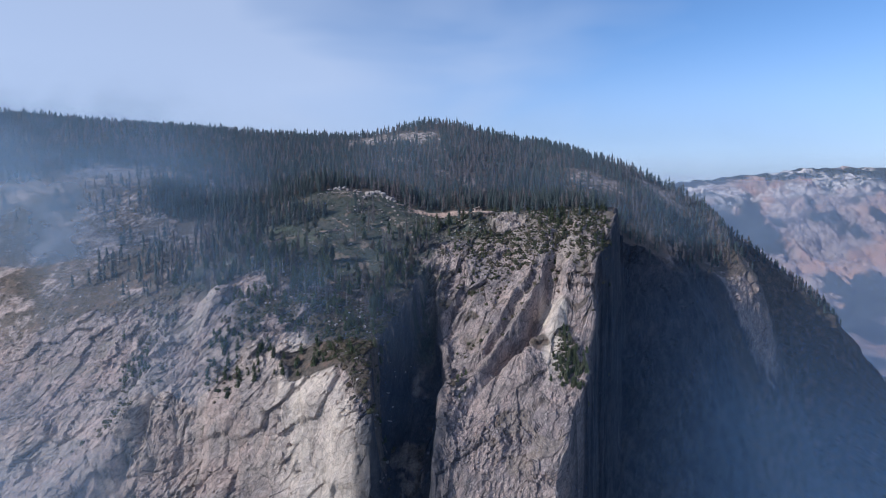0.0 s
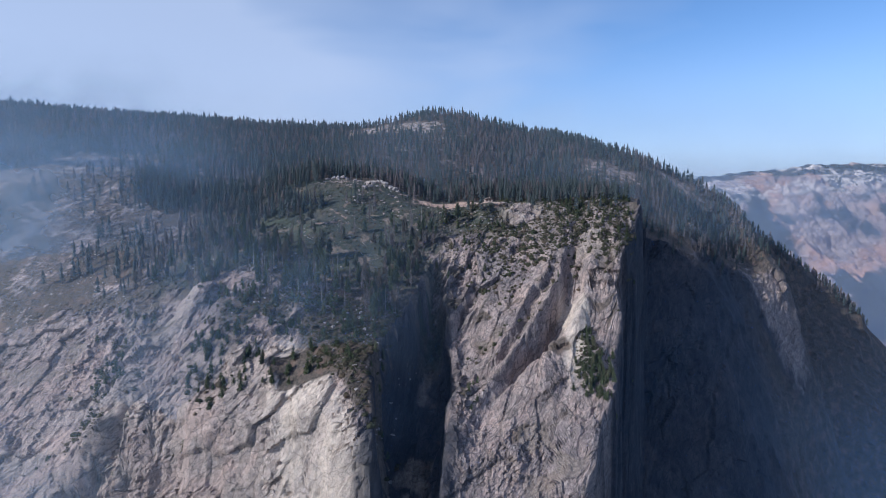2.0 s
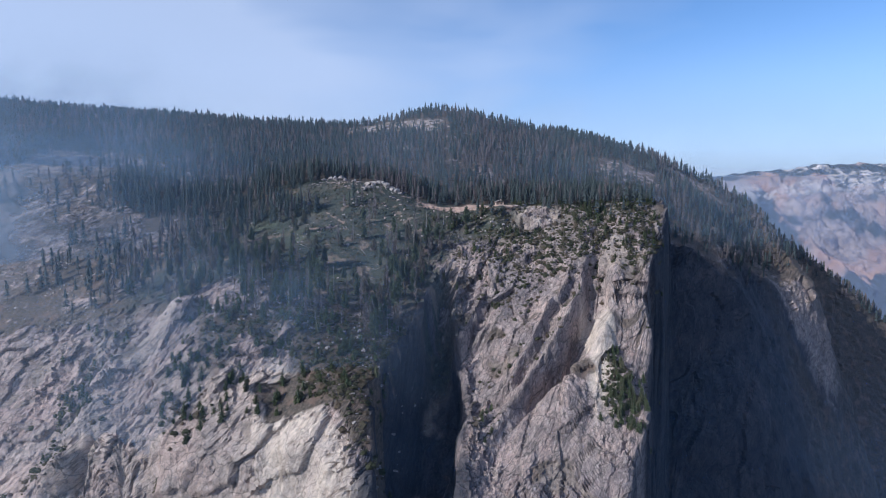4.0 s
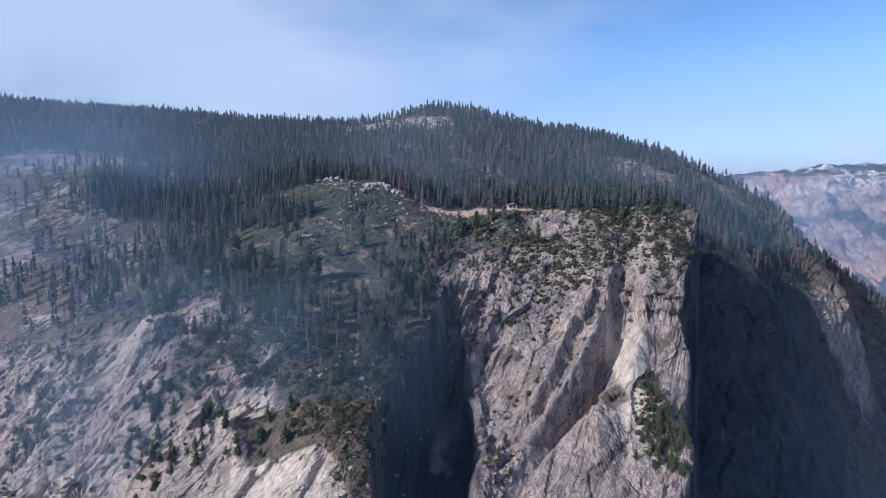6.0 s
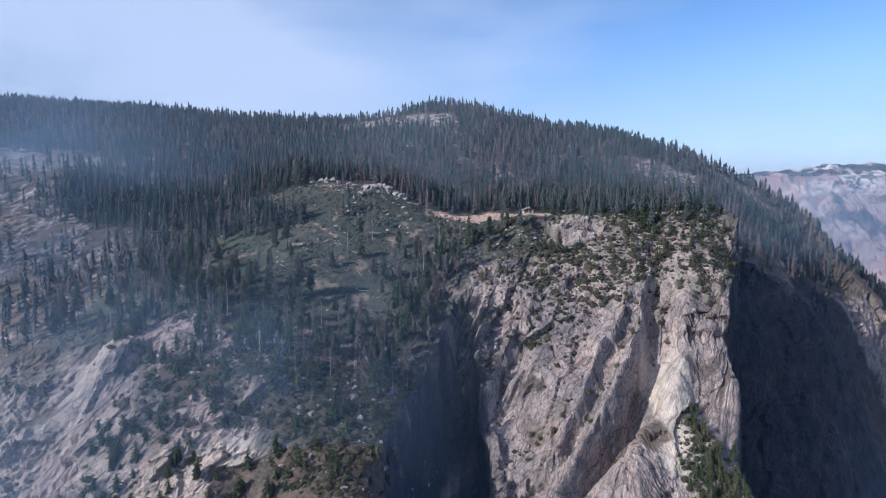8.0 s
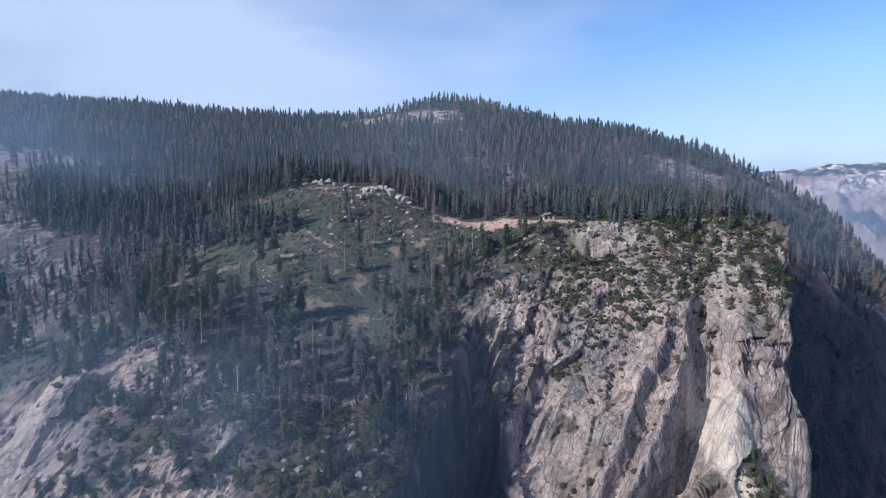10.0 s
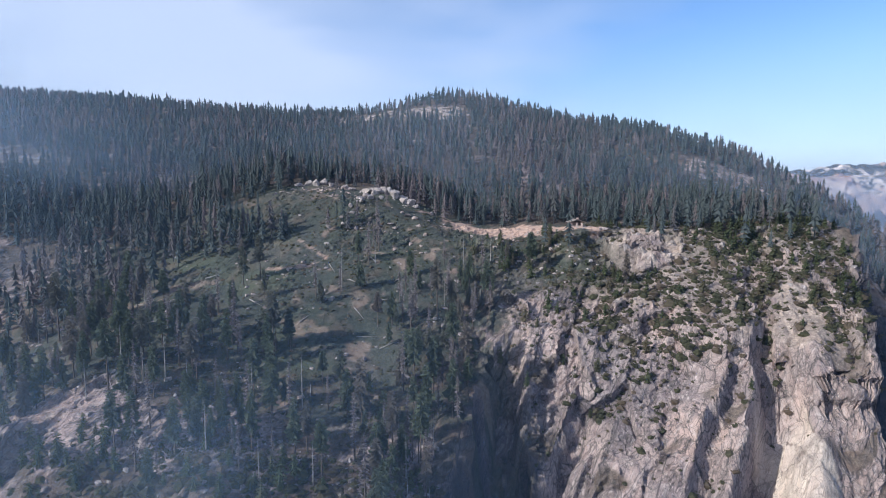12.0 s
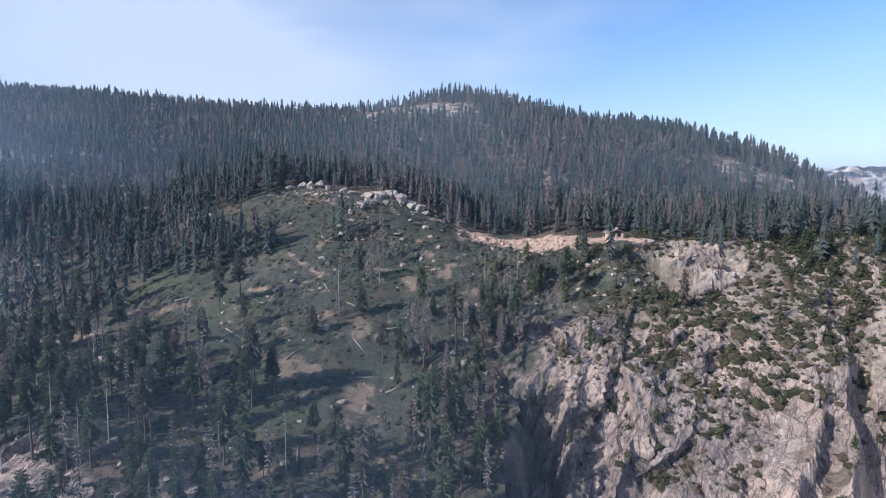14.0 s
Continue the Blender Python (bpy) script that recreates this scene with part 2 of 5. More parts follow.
def land(x, y):
    wx = x + 3 * fbm(x / 60, y / 60, 0, 3, 11)
    wy = y + 3 * fbm(x / 50, y / 50, 0, 3, 17)
    main = sum(loft(HILL, wx + k, wy) for k in (-4, 0, 4)) / 3
    bowl = sum(loft(BOWL, wx + k, wy) for k in (-14, 0, 14)) / 3
    for course, amp, left, right in CRESTS:
        _, d = along(x + 3 * fbm(x / 14, y / 14, 0, 3, 33), y, course)
        end = step(course[-3], course[-3] + 40, y) * step(course[1] + 4, course[1] - (90 if amp > 20 else 6), y)
        rise = amp * end * np.where(d < 0, np.clip(1 + d / left, 0, 1) ** 1.4, np.clip(1 - d / right, 0, 1) ** 0.9)
        main, bowl = (main, bowl + rise) if amp > 20 else (main + rise, bowl)
    # the tower above the pillar's slab
    prow = step(107, 113, x) * step(512, 517, y + 3 * fbm(x / 6, y / 6, 0, 2, 34)) * step(560, 524, y)
    main = main + 15 * prow
    s = 0.88 * (x - np.interp(y, ARETE_Y, ARETE_X)) + 6 * fbm(x / 26, y / 26, 0, 3, 23) + 2.5 * fbm(x / 7, y / 7, 0, 2, 24)
    w = step(-2, 9, s)
    far_back = step(640, 700, y)
    w = w * (1 - far_back) + step(130, 210, x) * far_back
    z = main * (1 - w) + bowl * w
    for course, sway, power in ((GULLY, 6, 3), (CLEFT, 8, 1.6), (CLEFT_3, 5, 1.6)):
        depth, d = along(x + sway * fbm(x / 24, y / 24, 0, 3, 31), y, course)
        z = z - depth * np.clip(1 - np.abs(d) ** power, 0, 1)
    for course, wide in STEPS:
        depth, d = along(x + 4 * fbm(x / 20, y / 20, 0, 3, 32), y, course)
        z = z - 1.3 * depth * np.where(d < 0, step(-1.2, 0, d), np.clip(1 - d / wide, 0, 1))
    s = y - np.interp(x, WALL_X, WALL_Y) + 5 * fbm(x / 18, y / 18, 0, 3, 35)
    z = z - 48 * step(1, -9, s) * step(-300, -255, x) * step(-28, -40, x)
    # the lit slab of the western spur ends in a crest with a dark wall below
    t, d = (-(x + 184) * 0.956 - (y - 474) * 0.294) / 54, (x + 184) * 0.294 - (y - 474) * 0.956 + 4 * fbm(x / 12, y / 12, 0, 3, 36)
    z = z + 9 * step(-0.25, 0.05, t) * step(1.25, 0.9, t) * np.where(d < 0, step(-24, 0, d), np.clip(1 - d / 5, 0, 1))
    # long ribs of the slabs, and the outcrop below the rim
    z = z + 8 * fbm((-0.55 * x + 0.83 * y) / 26, (0.83 * x + 0.55 * y) / 110, 0, 3, 37) * step(-130, -190, x) * step(520, 480, y)
    z = z + 6 * fbm((0.87 * x - 0.5 * y) / 22, (0.5 * x + 0.87 * y) / 70, 0, 3, 39) * step(-25, 0, x) * step(585, 545, y)
    block = step(1.12, 0.9, np.hypot((x - 69) / 21, (y - 600) / 17) + 0.35 * fbm(x / 9, y / 9, 0, 3, 47))
    top = 573.6 + 4 * fbm(x / 12, y / 12, 0, 3, 48) - 0.36 * np.maximum(609 - y, 0) + 0.05 * (x - 70)
    layer = top / 2.6 + 0.5 * fbm(x / 12, y / 12, 0, 3, 50)
    top = top + 2.6 * (np.floor(layer) + step(0.5, 0.92, layer - np.floor(layer)) - layer)      # it breaks in layers
    z = z + block * np.maximum(top - z, 0)
    return np.maximum(z, -6)


def spaced(*runs):
    """Grid lines from (start, end, spacing at start, spacing at end)."""
    out = []
    for a, b, da, db in runs:
        v = a
        while v < b - 0.3 * db:
            out.append(v)
            v += da + (db - da) * (v - a) / (b - a)
    return np.array(out + [runs[-1][1]])


xs = spaced((-1400, -335, 24, 2.0), (-335, 84, 1.2, 1.2), (84, 150, 0.9, 0.9), (150, 215, 1.2, 1.2), (215, 520, 1.6, 4), (520, 1400, 4, 40))
ys = spaced((120, 360, 14, 1.5), (360, 650, 0.95, 0.95), (650, 820, 1.3, 3.5), (820, 1250, 4, 9), (1250, 2200, 10, 60))
LX, LY = np.meshgrid(xs, ys)
BASE = land(LX, LY)


def slopes(z):
    return np.gradient(z, axis=1) / np.gradient(xs)[None, :], np.gradient(z, axis=0) / np.gradient(ys)[:, None]


def smoothed(field, n):
    """Mean over n columns to either side."""
    pad = np.concatenate([field[:, :1].repeat(n, 1), field, field[:, -1:].repeat(n, 1)], axis=1)
    total = np.concatenate([np.zeros((field.shape[0], 1)), np.cumsum(pad, axis=1)], axis=1)
    return (total[:, 2 * n + 1:] - total[:, :-2 * n - 1]) / (2 * n + 1)


# the rows of the mesh lie closer together where the ground is steep
BX, BY = slopes(BASE)
ROWS = 700
run = np.cumsum(np.sqrt(1 + 0.8 * np.clip(smoothed(BY, 4), -7, 7) ** 2) * np.gradient(ys)[:, None] / np.clip(np.gradient(ys)[:, None], 0.95, 60) ** 0.9, axis=0)
run = smoothed((run - run[0]) / (run[-1] - run[0]), 16)
GY = np.stack([np.interp(np.linspace(0, 1, ROWS), run[:, i], ys) for i in range(xs.size)], axis=1)
GX = np.broadcast_to(xs, GY.shape).copy()
GZ = land(GX, GY)
BX, BY = [np.stack([np.interp(GY[:, i], ys, f[:, i]) for i in range(xs.size)], axis=1) for f in (smoothed(BX, 1), smoothed(BY, 1))]
SLOPE = np.hypot(BX, BY)
FACE = step(-30, -14, GX) * step(598, 560, GY) * (1 - 0.55 * step(22, 45, GX) * step(520, 545, GY) * step(108, 96, GX)) + 0.55 * step(-165, -195, GX) * step(505, 480, GY)   # the bare granite faces
OUTCROP = step(1.2, 0.95, np.hypot((GX - 69) / 21, (GY - 600) / 17) + 0.35 * fbm(GX / 9, GY / 9, 0, 3, 47))
BENCH = step(1.2, 0.8, np.hypot((GX + 163) / 30, (GY - 486) / 16) + 0.4 * fbm(GX / 9, GY / 9, 0, 3, 49))      # the bare bench on the western spur
WALL = step(6, 0, GY - np.interp(GX, WALL_X, WALL_Y)) * step(-30, -42, GX)
SHRUBBY = step(7, 17, GY - np.interp(GX, EDGE_X, EDGE_Y) + 5 * fbm(GX / 12, GY / 12, 0, 3, 46)) * step(-176, -160, GX) * step(-34, -48, GX) * step(494, 480, GY)      # brush on top of the spur
ROCK = step(0.98, 1.25, SLOPE + 0.9 * np.clip(FACE, 0, 1) + OUTCROP + BENCH + WALL + 0.25 * fbm(GX / 30, GY / 30, 0, 4, 41)) * (1 - 0.85 * SHRUBBY * step(0.3, 0.0, fbm(GX / 14, GY / 14, 0, 3, 42)))
WEST = step(-22, -46, GX)            # west of the gully the sheets lie flatter
W = 0.62 * GY + 0.78 * smoothed(GZ, 30)            # up the face
SPOT = np.stack([GX, GY, GZ], axis=-1)
SPOT = SPOT + np.stack([5 * fbm(GX / 45, GY / 45, GZ / 45, 3, 43 + k) for k in range(3)], axis=-1)
AXIS = np.stack([0.42 + 0.30 * WEST, 0.50 - 0.10 * WEST, 0.76 - 0.20 * WEST], axis=-1)      # the way the joints run
AXIS = AXIS / np.linalg.norm(AXIS, axis=-1, keepdims=True)
LONG = SPOT - 0.55 * (SPOT * AXIS).sum(axis=-1, keepdims=True) * AXIS                       # space pressed together along the joints
big, big_gap = blocks(LONG / 19, 51)
mid, mid_gap = blocks(LONG / 7.5, 151, 1.3)
fine, _ = blocks((0.5 * SPOT + 0.5 * LONG) / 3.2, 251, 1.3)
tiny, _ = blocks(SPOT / 1.7, 351, 1.2)
broken = step(-0.25, 0.3, fbm(GX / 45, W / 45, 0, 3, 69))          # some faces are shattered, some smooth slabs
edge = 1.2 * np.sqrt(1 + np.clip(BX, -9, 9) ** 2)                  # blocks smaller than the faces of the mesh are left to the material


def fits(size):
    return step(0.9 * size, 0.35 * size, edge)


open_big, open_mid = [step(-0.1, 0.25, fbm(SPOT[..., 0] / k, SPOT[..., 1] / k, SPOT[..., 2] / k, 3, 73 + k)) for k in (15, 8)]
crack = (1 - step(0, 0.045, big_gap)) * 1.3 * open_big * fits(14) + (1 - step(0, 0.07, mid_gap)) * 0.8 * open_mid * (0.3 + 0.7 * broken) * fits(6)
SLABS = step(5, -4, GY - np.interp(GX, EDGE_X, EDGE_Y)) * step(-36, -50, GX) * step(-190, -160, GX)      # broad pale slabs of the spur
SHADY = step(4, 16, 0.88 * (GX - np.interp(GY, ARETE_Y, ARETE_X))) * step(720, 650, GY)      # the smooth wall round the corner
_, crest_d = along(GX, GY, CRESTS[0][0])
PROW = step(-24, -17, crest_d) * step(32, 26, crest_d) * step(535, 515, GY) * step(425, 445, GY)      # smooth slabs of the pillar
calm = (1 - 0.5 * SHADY) * (1 - 0.65 * PROW) * (1 - 0.45 * SLABS) * (1 + 0.5 * OUTCROP)
relief = 2.5 * big * fits(16) * (1 - 0.3 * PROW) + calm * ((0.75 + 0.85 * broken) * mid * fits(6.5) + (0.4 + 0.6 * broken) * fine * fits(3) + (0.22 + 0.40 * broken) * tiny * fits(1.9)) - crack * calm + 1.8 * fbm(GX / 26, W / 26, 0, 4, 71)
slab = step(1.15, 0.8, np.hypot(((GX + 204) * 0.89 + (GY - 470) * 0.46) / 18, ((GY - 470) * 0.89 - (GX + 204) * 0.46) / 8) + 0.25 * fbm(GX / 9, GY / 9, 0, 3, 75))
relief = relief * (1 - 0.85 * slab)
rubble = step(0.0, 0.35, fbm(GX / 22, GY / 22, 0, 4, 79))
soil_relief = 1.2 * fbm(GX / 14, GY / 14, 0, 4, 77) + rubble * (0.5 * fine + 0.45 * tiny)
push = ROCK * relief + (1 - ROCK) * soil_relief
size_n = np.sqrt(1 + SLOPE ** 2)
PX, PY, GZ = GX - push * BX / size_n, GY - push * BY / size_n, GZ + push / size_n
# the tower's roof hangs over a recess, with broken columns below
tower = step(106, 111, GX) * step(150, 138, GX) * step(502, 507, GY) * step(548, 538, GY)
roof = tower * step(505, 512, GZ) * step(524.5, 522.5, GZ + 1.2 * fbm(GX / 5, GY / 5, 0, 2, 74))
shelf = tower * step(512, 516, GZ) * step(521, 519.5, GZ)
columns = np.abs(fbm(GX / 3.2, 0.5, 0, 2, 76)) * 5
PY = PY + roof * 4.0 - shelf * 2.2 + roof * (1 - shelf) * columns
# heights and steepness on the even grid, to stand things on
LZ = np.stack([np.interp(ys, np.maximum.accumulate(PY[:, i]), GZ[:, i]) for i in range(xs.size)], axis=1)


def ground_z(x, y):
    """Height of the finished ground."""
    x, y = np.asarray(x, float), np.asarray(y, float)
    i = np.clip(np.searchsorted(xs, x) - 1, 0, xs.size - 2)
    j = np.clip(np.searchsorted(ys, y) - 1, 0, ys.size - 2)
    f, g = (x - xs[i]) / (xs[i + 1] - xs[i]), (y - ys[j]) / (ys[j + 1] - ys[j])
    return LZ[j, i] * (1 - f) * (1 - g) + LZ[j, i + 1] * f * (1 - g) + LZ[j + 1, i] * (1 - f) * g + LZ[j + 1, i + 1] * f * g


def on_grid(field, x, y):
    """A field of the ground mesh at any place."""
    i = np.clip(np.searchsorted(xs, x), 0, xs.size - 1)
    j = np.clip(np.searchsorted(ys, y), 0, ys.size - 1)
    row = np.clip(np.round(run[j, i] * (ROWS - 1)).astype(int), 0, ROWS - 1)
    return field[row, i]


# ---- materials ----
def material(name):
    m = bpy.data.materials.new(name)
    m.use_nodes = True
    return m, m.node_tree, m.node_tree.nodes["Principled BSDF"]


def node(tree, kind, links=(), **values):
    n = tree.nodes.new(kind)
    for key, value in values.items():
        n.inputs[key.replace("_", " ")].default_value = value
    for source, key in links:
        tree.links.new(source, n.inputs[key])
    return n


def noise_at(tree, vector, scale, detail=5.0, rough=0.55):
    return node(tree, "ShaderNodeTexNoise", [(vector, "Vector")], Scale=scale, Detail=detail, Roughness=rough).outputs["Fac"]


def ramp(tree, value, a, b, lo=0.0, hi=1.0):
    return node(tree, "ShaderNodeMapRange", [(value, "Value")], From_Min=a, From_Max=b, To_Min=lo, To_Max=hi).outputs[0]


def mix(tree, fac, a, b):
    n = tree.nodes.new("ShaderNodeMixRGB")
    for key, v in ((0, fac), (1, a), (2, b)):
        if isinstance(v, (tuple, float, int)):
            n.inputs[key].default_value = (*v, 1) if isinstance(v, tuple) else v
        else:
            tree.links.new(v, n.inputs[key])
    return n.outputs[0]


def times(tree, a, b):
    n = tree.nodes.new("ShaderNodeMath")
    n.operation = "MULTIPLY"
    for key, v in ((0, a), (1, b)):
        if isinstance(v, (float, int)):
            n.inputs[key].default_value = v
        else:
            tree.links.new(v, n.inputs[key])
    return n.outputs[0]


def attribute(tree, name):
    n = tree.nodes.new("ShaderNodeAttribute")
    n.attribute_name = name
    return n.outputs["Fac"]


def place(tree):
    return tree.nodes.new("ShaderNodeNewGeometry").outputs["Position"]


def granite(tree, pos, light=(0.56, 0.412, 0.345), grey=(0.262, 0.200, 0.186), rust=(0.47, 0.295, 0.212), grain=None):
    """Weathered granite: pale and grey patches, rust, dark water streaks along the joints, lichen and speckle."""
    streak = grain or node(tree, "ShaderNodeMapping", [(pos, "Vector")], Scale=(0.9, 0.9, 0.12)).outputs[0]
    colour = mix(tree, ramp(tree, noise_at(tree, pos, 0.035, 7, 0.6), 0.40, 0.60), grey, light)
    colour = mix(tree, times(tree, ramp(tree, noise_at(tree, pos, 0.022, 5), 0.52, 0.7), 0.55), colour, rust)
    colour = mix(tree, times(tree, ramp(tree, noise_at(tree, streak, 0.22, 7, 0.65), 0.53, 0.66), 0.5), colour, (0.17, 0.15, 0.148))
    colour = mix(tree, times(tree, ramp(tree, noise_at(tree, streak, 0.07, 8, 0.7), 0.50, 0.58), 0.48), colour, (0.165, 0.125, 0.112))
    colour = mix(tree, times(tree, ramp(tree, noise_at(tree, pos, 0.28, 8, 0.7), 0.52, 0.62), 0.65), colour, (0.125, 0.105, 0.098))
    colour = mix(tree, times(tree, ramp(tree, noise_at(tree, streak, 0.6, 8, 0.7), 0.52, 0.62), 0.6), colour, (0.62, 0.52, 0.46))
    colour = mix(tree, times(tree, ramp(tree, noise_at(tree, pos, 0.9, 6, 0.75), 0.55, 0.62), 0.7), colour, (0.11, 0.096, 0.088))
    return colour


def ground_material():
    m, tree, shader = material("granite_and_forest_soil")
    pos = place(tree)
    joint = tree.nodes.new("ShaderNodeAttribute")
    joint.attribute_name = "joint"
    joint = joint.outputs["Vector"]
    rock_colour = granite(tree, pos, grain=joint)
    bare = attribute(tree, "rock")
    pale = mix(tree, ramp(tree, noise_at(tree, joint, 0.4, 8, 0.7), 0.35, 0.65), (0.60, 0.48, 0.375), (0.90, 0.76, 0.60))
    rock_colour = mix(tree, times(tree, attribute(tree, "pale_sunlit"), 0.85), rock_colour, pale)
    smooth_slab = ramp(tree, attribute(tree, "pale_sunlit"), 0.0, 1.0, 1.0, 0.35)
    rock_colour = mix(tree, times(tree, attribute(tree, "rusty"), 0.55), rock_colour, (0.54, 0.38, 0.31))
    for scale, width, depth in ((0.075, 0.022, 0.85), (0.21, 0.03, 0.7), (0.55, 0.035, 0.45)):      # joint-bounded blocks
        block = node(tree, "ShaderNodeTexVoronoi", [(joint, "Vector")], Scale=scale)
        tone = node(tree, "ShaderNodeSeparateXYZ", [(block.outputs["Color"], 0)]).outputs[0]
        rock_colour = mix(tree, times(tree, ramp(tree, tone, 0.6, 1.0, 0.0, 0.3), smooth_slab), rock_colour, (0.13, 0.112, 0.106))
        rock_colour = mix(tree, ramp(tree, tone, 0.3, 0.0, 0.0, 0.3), rock_colour, (0.50, 0.41, 0.36))
        edge = node(tree, "ShaderNodeTexVoronoi", [(joint, "Vector")], Scale=scale)
        edge.feature = "DISTANCE_TO_EDGE"
        rock_colour = mix(tree, times(tree, ramp(tree, edge.outputs["Distance"], 0.0, width, depth, 0.0), smooth_slab), rock_colour, (0.05, 0.045, 0.042))
    line = node(tree, "ShaderNodeMath", [(noise_at(tree, joint, 0.16, 4, 0.55), 0)])
    line.operation, line.inputs[1].default_value = "SUBTRACT", 0.5
    line_2 = node(tree, "ShaderNodeMath", [(line.outputs[0], 0)])
    line_2.operation = "ABSOLUTE"
    seam = ramp(tree, line_2.outputs[0], 0.0, 0.018, 1.0, 0.0)
    rock_colour = mix(tree, times(tree, times(tree, seam, smooth_slab), 0.7), rock_colour, (0.08, 0.072, 0.065))
    # near-black blue paints shade into the bowl wall and the gully
    rock_colour = mix(tree, times(tree, attribute(tree, "painted_shade"), 0.97), rock_colour, (0.013, 0.020, 0.034))
    rock_colour = mix(tree, times(tree, attribute(tree, "crack"), 0.7), rock_colour, (0.04, 0.038, 0.038))
    n1, n2, n3 = noise_at(tree, pos, 0.09, 6), noise_at(tree, pos, 0.5, 7, 0.7), noise_at(tree, pos, 1.6, 5, 0.7)
    soil = mix(tree, ramp(tree, n2, 0.38, 0.62), (0.038, 0.032, 0.026), (0.125, 0.095, 0.07))
    soil = mix(tree, times(tree, ramp(tree, n1, 0.51, 0.65), 0.75), soil, (0.175, 0.115, 0.082))
    soil = mix(tree, times(tree, ramp(tree, n3, 0.58, 0.68), 0.6), soil, (0.30, 0.255, 0.21))
    grass = mix(tree, ramp(tree, n2, 0.36, 0.64), (0.026, 0.031, 0.024), (0.070, 0.078, 0.058))
    grass = mix(tree, times(tree, ramp(tree, noise_at(tree, pos, 0.035, 4), 0.52, 0.66), 0.7), grass, (0.074, 0.084, 0.046))
    grass = mix(tree, times(tree, ramp(tree, n1, 0.5, 0.7), 0.6), grass, (0.115, 0.085, 0.058))
    colour = mix(tree, attribute(tree, "grass"), soil, grass)
    dirt = mix(tree, ramp(tree, n2, 0.3, 0.7), (0.31, 0.185, 0.125), (0.60, 0.44, 0.34))
    scree = mix(tree, ramp(tree, n2, 0.34, 0.62), (0.17, 0.130, 0.108), (0.46, 0.365, 0.30))
    scree = mix(tree, times(tree, ramp(tree, n3, 0.55, 0.62), 0.8), scree, (0.62, 0.55, 0.46))
    colour = mix(tree, attribute(tree, "gravel"), colour, scree)
    colour = mix(tree, attribute(tree, "dirt"), colour, dirt)
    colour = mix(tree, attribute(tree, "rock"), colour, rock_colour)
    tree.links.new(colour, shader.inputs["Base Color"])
    shader.inputs["Roughness"].default_value = 0.92
    grain = noise_at(tree, joint, 0.22, 9, 0.62)
    bump = node(tree, "ShaderNodeBump", [(times(tree, grain, bare), "Height")], Strength=0.8, Distance=2.6)
    bump_2 = node(tree, "ShaderNodeBump", [(noise_at(tree, pos, 0.9, 8, 0.7), "Height"), (bump.outputs[0], "Normal")], Strength=0.8, Distance=0.7)
    bump_3 = node(tree, "ShaderNodeBump", [(times(tree, times(tree, seam, smooth_slab), bare), "Height"), (bump_2.outputs[0], "Normal")], Strength=0.6, Distance=-0.5)
    tree.links.new(bump_3.outputs[0], shader.inputs["Normal"])
    return m


def boulder_material():
    m, tree, shader = material("boulder_granite")
    pos = place(tree)
    tree.links.new(granite(tree, pos, (0.40, 0.35, 0.31), (0.23, 0.20, 0.19)), shader.inputs["Base Color"])
    shader.inputs["Roughness"].default_value = 0.9
    bump = node(tree, "ShaderNodeBump", [(noise_at(tree, pos, 1.5, 8, 0.7), "Height")], Strength=0.8, Distance=0.5)
    tree.links.new(bump.outputs[0], shader.inputs["Normal"])
    return m


def foliage_material(name, dark, light, dry, source, cool=1.0):
    m, tree, shader = material(name)
    pos = place(tree)
    tint = attribute(tree, "tint") if source == "tint" else node(tree, "ShaderNodeObjectInfo").outputs["Random"]
    colour = mix(tree, ramp(tree, noise_at(tree, pos, 0.9, 4), 0.35, 0.65), dark, light)
    colour = mix(tree, ramp(tree, tint, 0.35, 0.0, 0.0, 0.35 * cool), colour, (0.132, 0.148, 0.142))
    colour = mix(tree, ramp(tree, tint, 0.35, 0.75, 0.0, 0.5 * cool), colour, (0.062, 0.082, 0.080))
    colour = mix(tree, ramp(tree, tint, 0.55, 0.92, 0.0, 0.85), colour, dry)
    tree.links.new(colour, shader.inputs["Base Color"])
    shader.inputs["Roughness"].default_value = 0.75
    shader.inputs["Specular IOR Level"].default_value = 0.15
    leafy = node(tree, "ShaderNodeBsdfTranslucent", [(colour, "Color")])
    both = node(tree, "ShaderNodeMixShader", [(shader.outputs[0], 1), (leafy.outputs[0], 2)], Fac=0.48)
    tree.links.new(both.outputs[0], tree.nodes["Material Output"].inputs["Surface"])
    return m


def plain_material(name, a, b, scale=1.0, roughness=0.85):
    m, tree, shader = material(name)
    tree.links.new(mix(tree, ramp(tree, noise_at(tree, place(tree), scale, 6, 0.6), 0.3, 0.7), a, b), shader.inputs["Base Color"])
    shader.inputs["Roughness"].default_value = roughness
    return m


M_GROUND = ground_material()
M_BOULDER = boulder_material()
M_NEEDLES = foliage_material("conifer_needles", (0.090, 0.106, 0.072), (0.150, 0.168, 0.100), (0.20, 0.165, 0.14), "object", 0.6)
M_FOREST = foliage_material("far_conifer_needles", (0.080, 0.100, 0.098), (0.138, 0.158, 0.148), (0.225, 0.185, 0.18), "tint")
M_DEAD = plain_material("dead_needles", (0.110, 0.090, 0.090), (0.195, 0.165, 0.160), 1.2)
M_BARK = plain_material("bark", (0.055, 0.042, 0.034), (0.14, 0.11, 0.085), 2.5)
M_SILVER = plain_material("weathered_wood", (0.16, 0.145, 0.13), (0.36, 0.33, 0.29), 2.0)
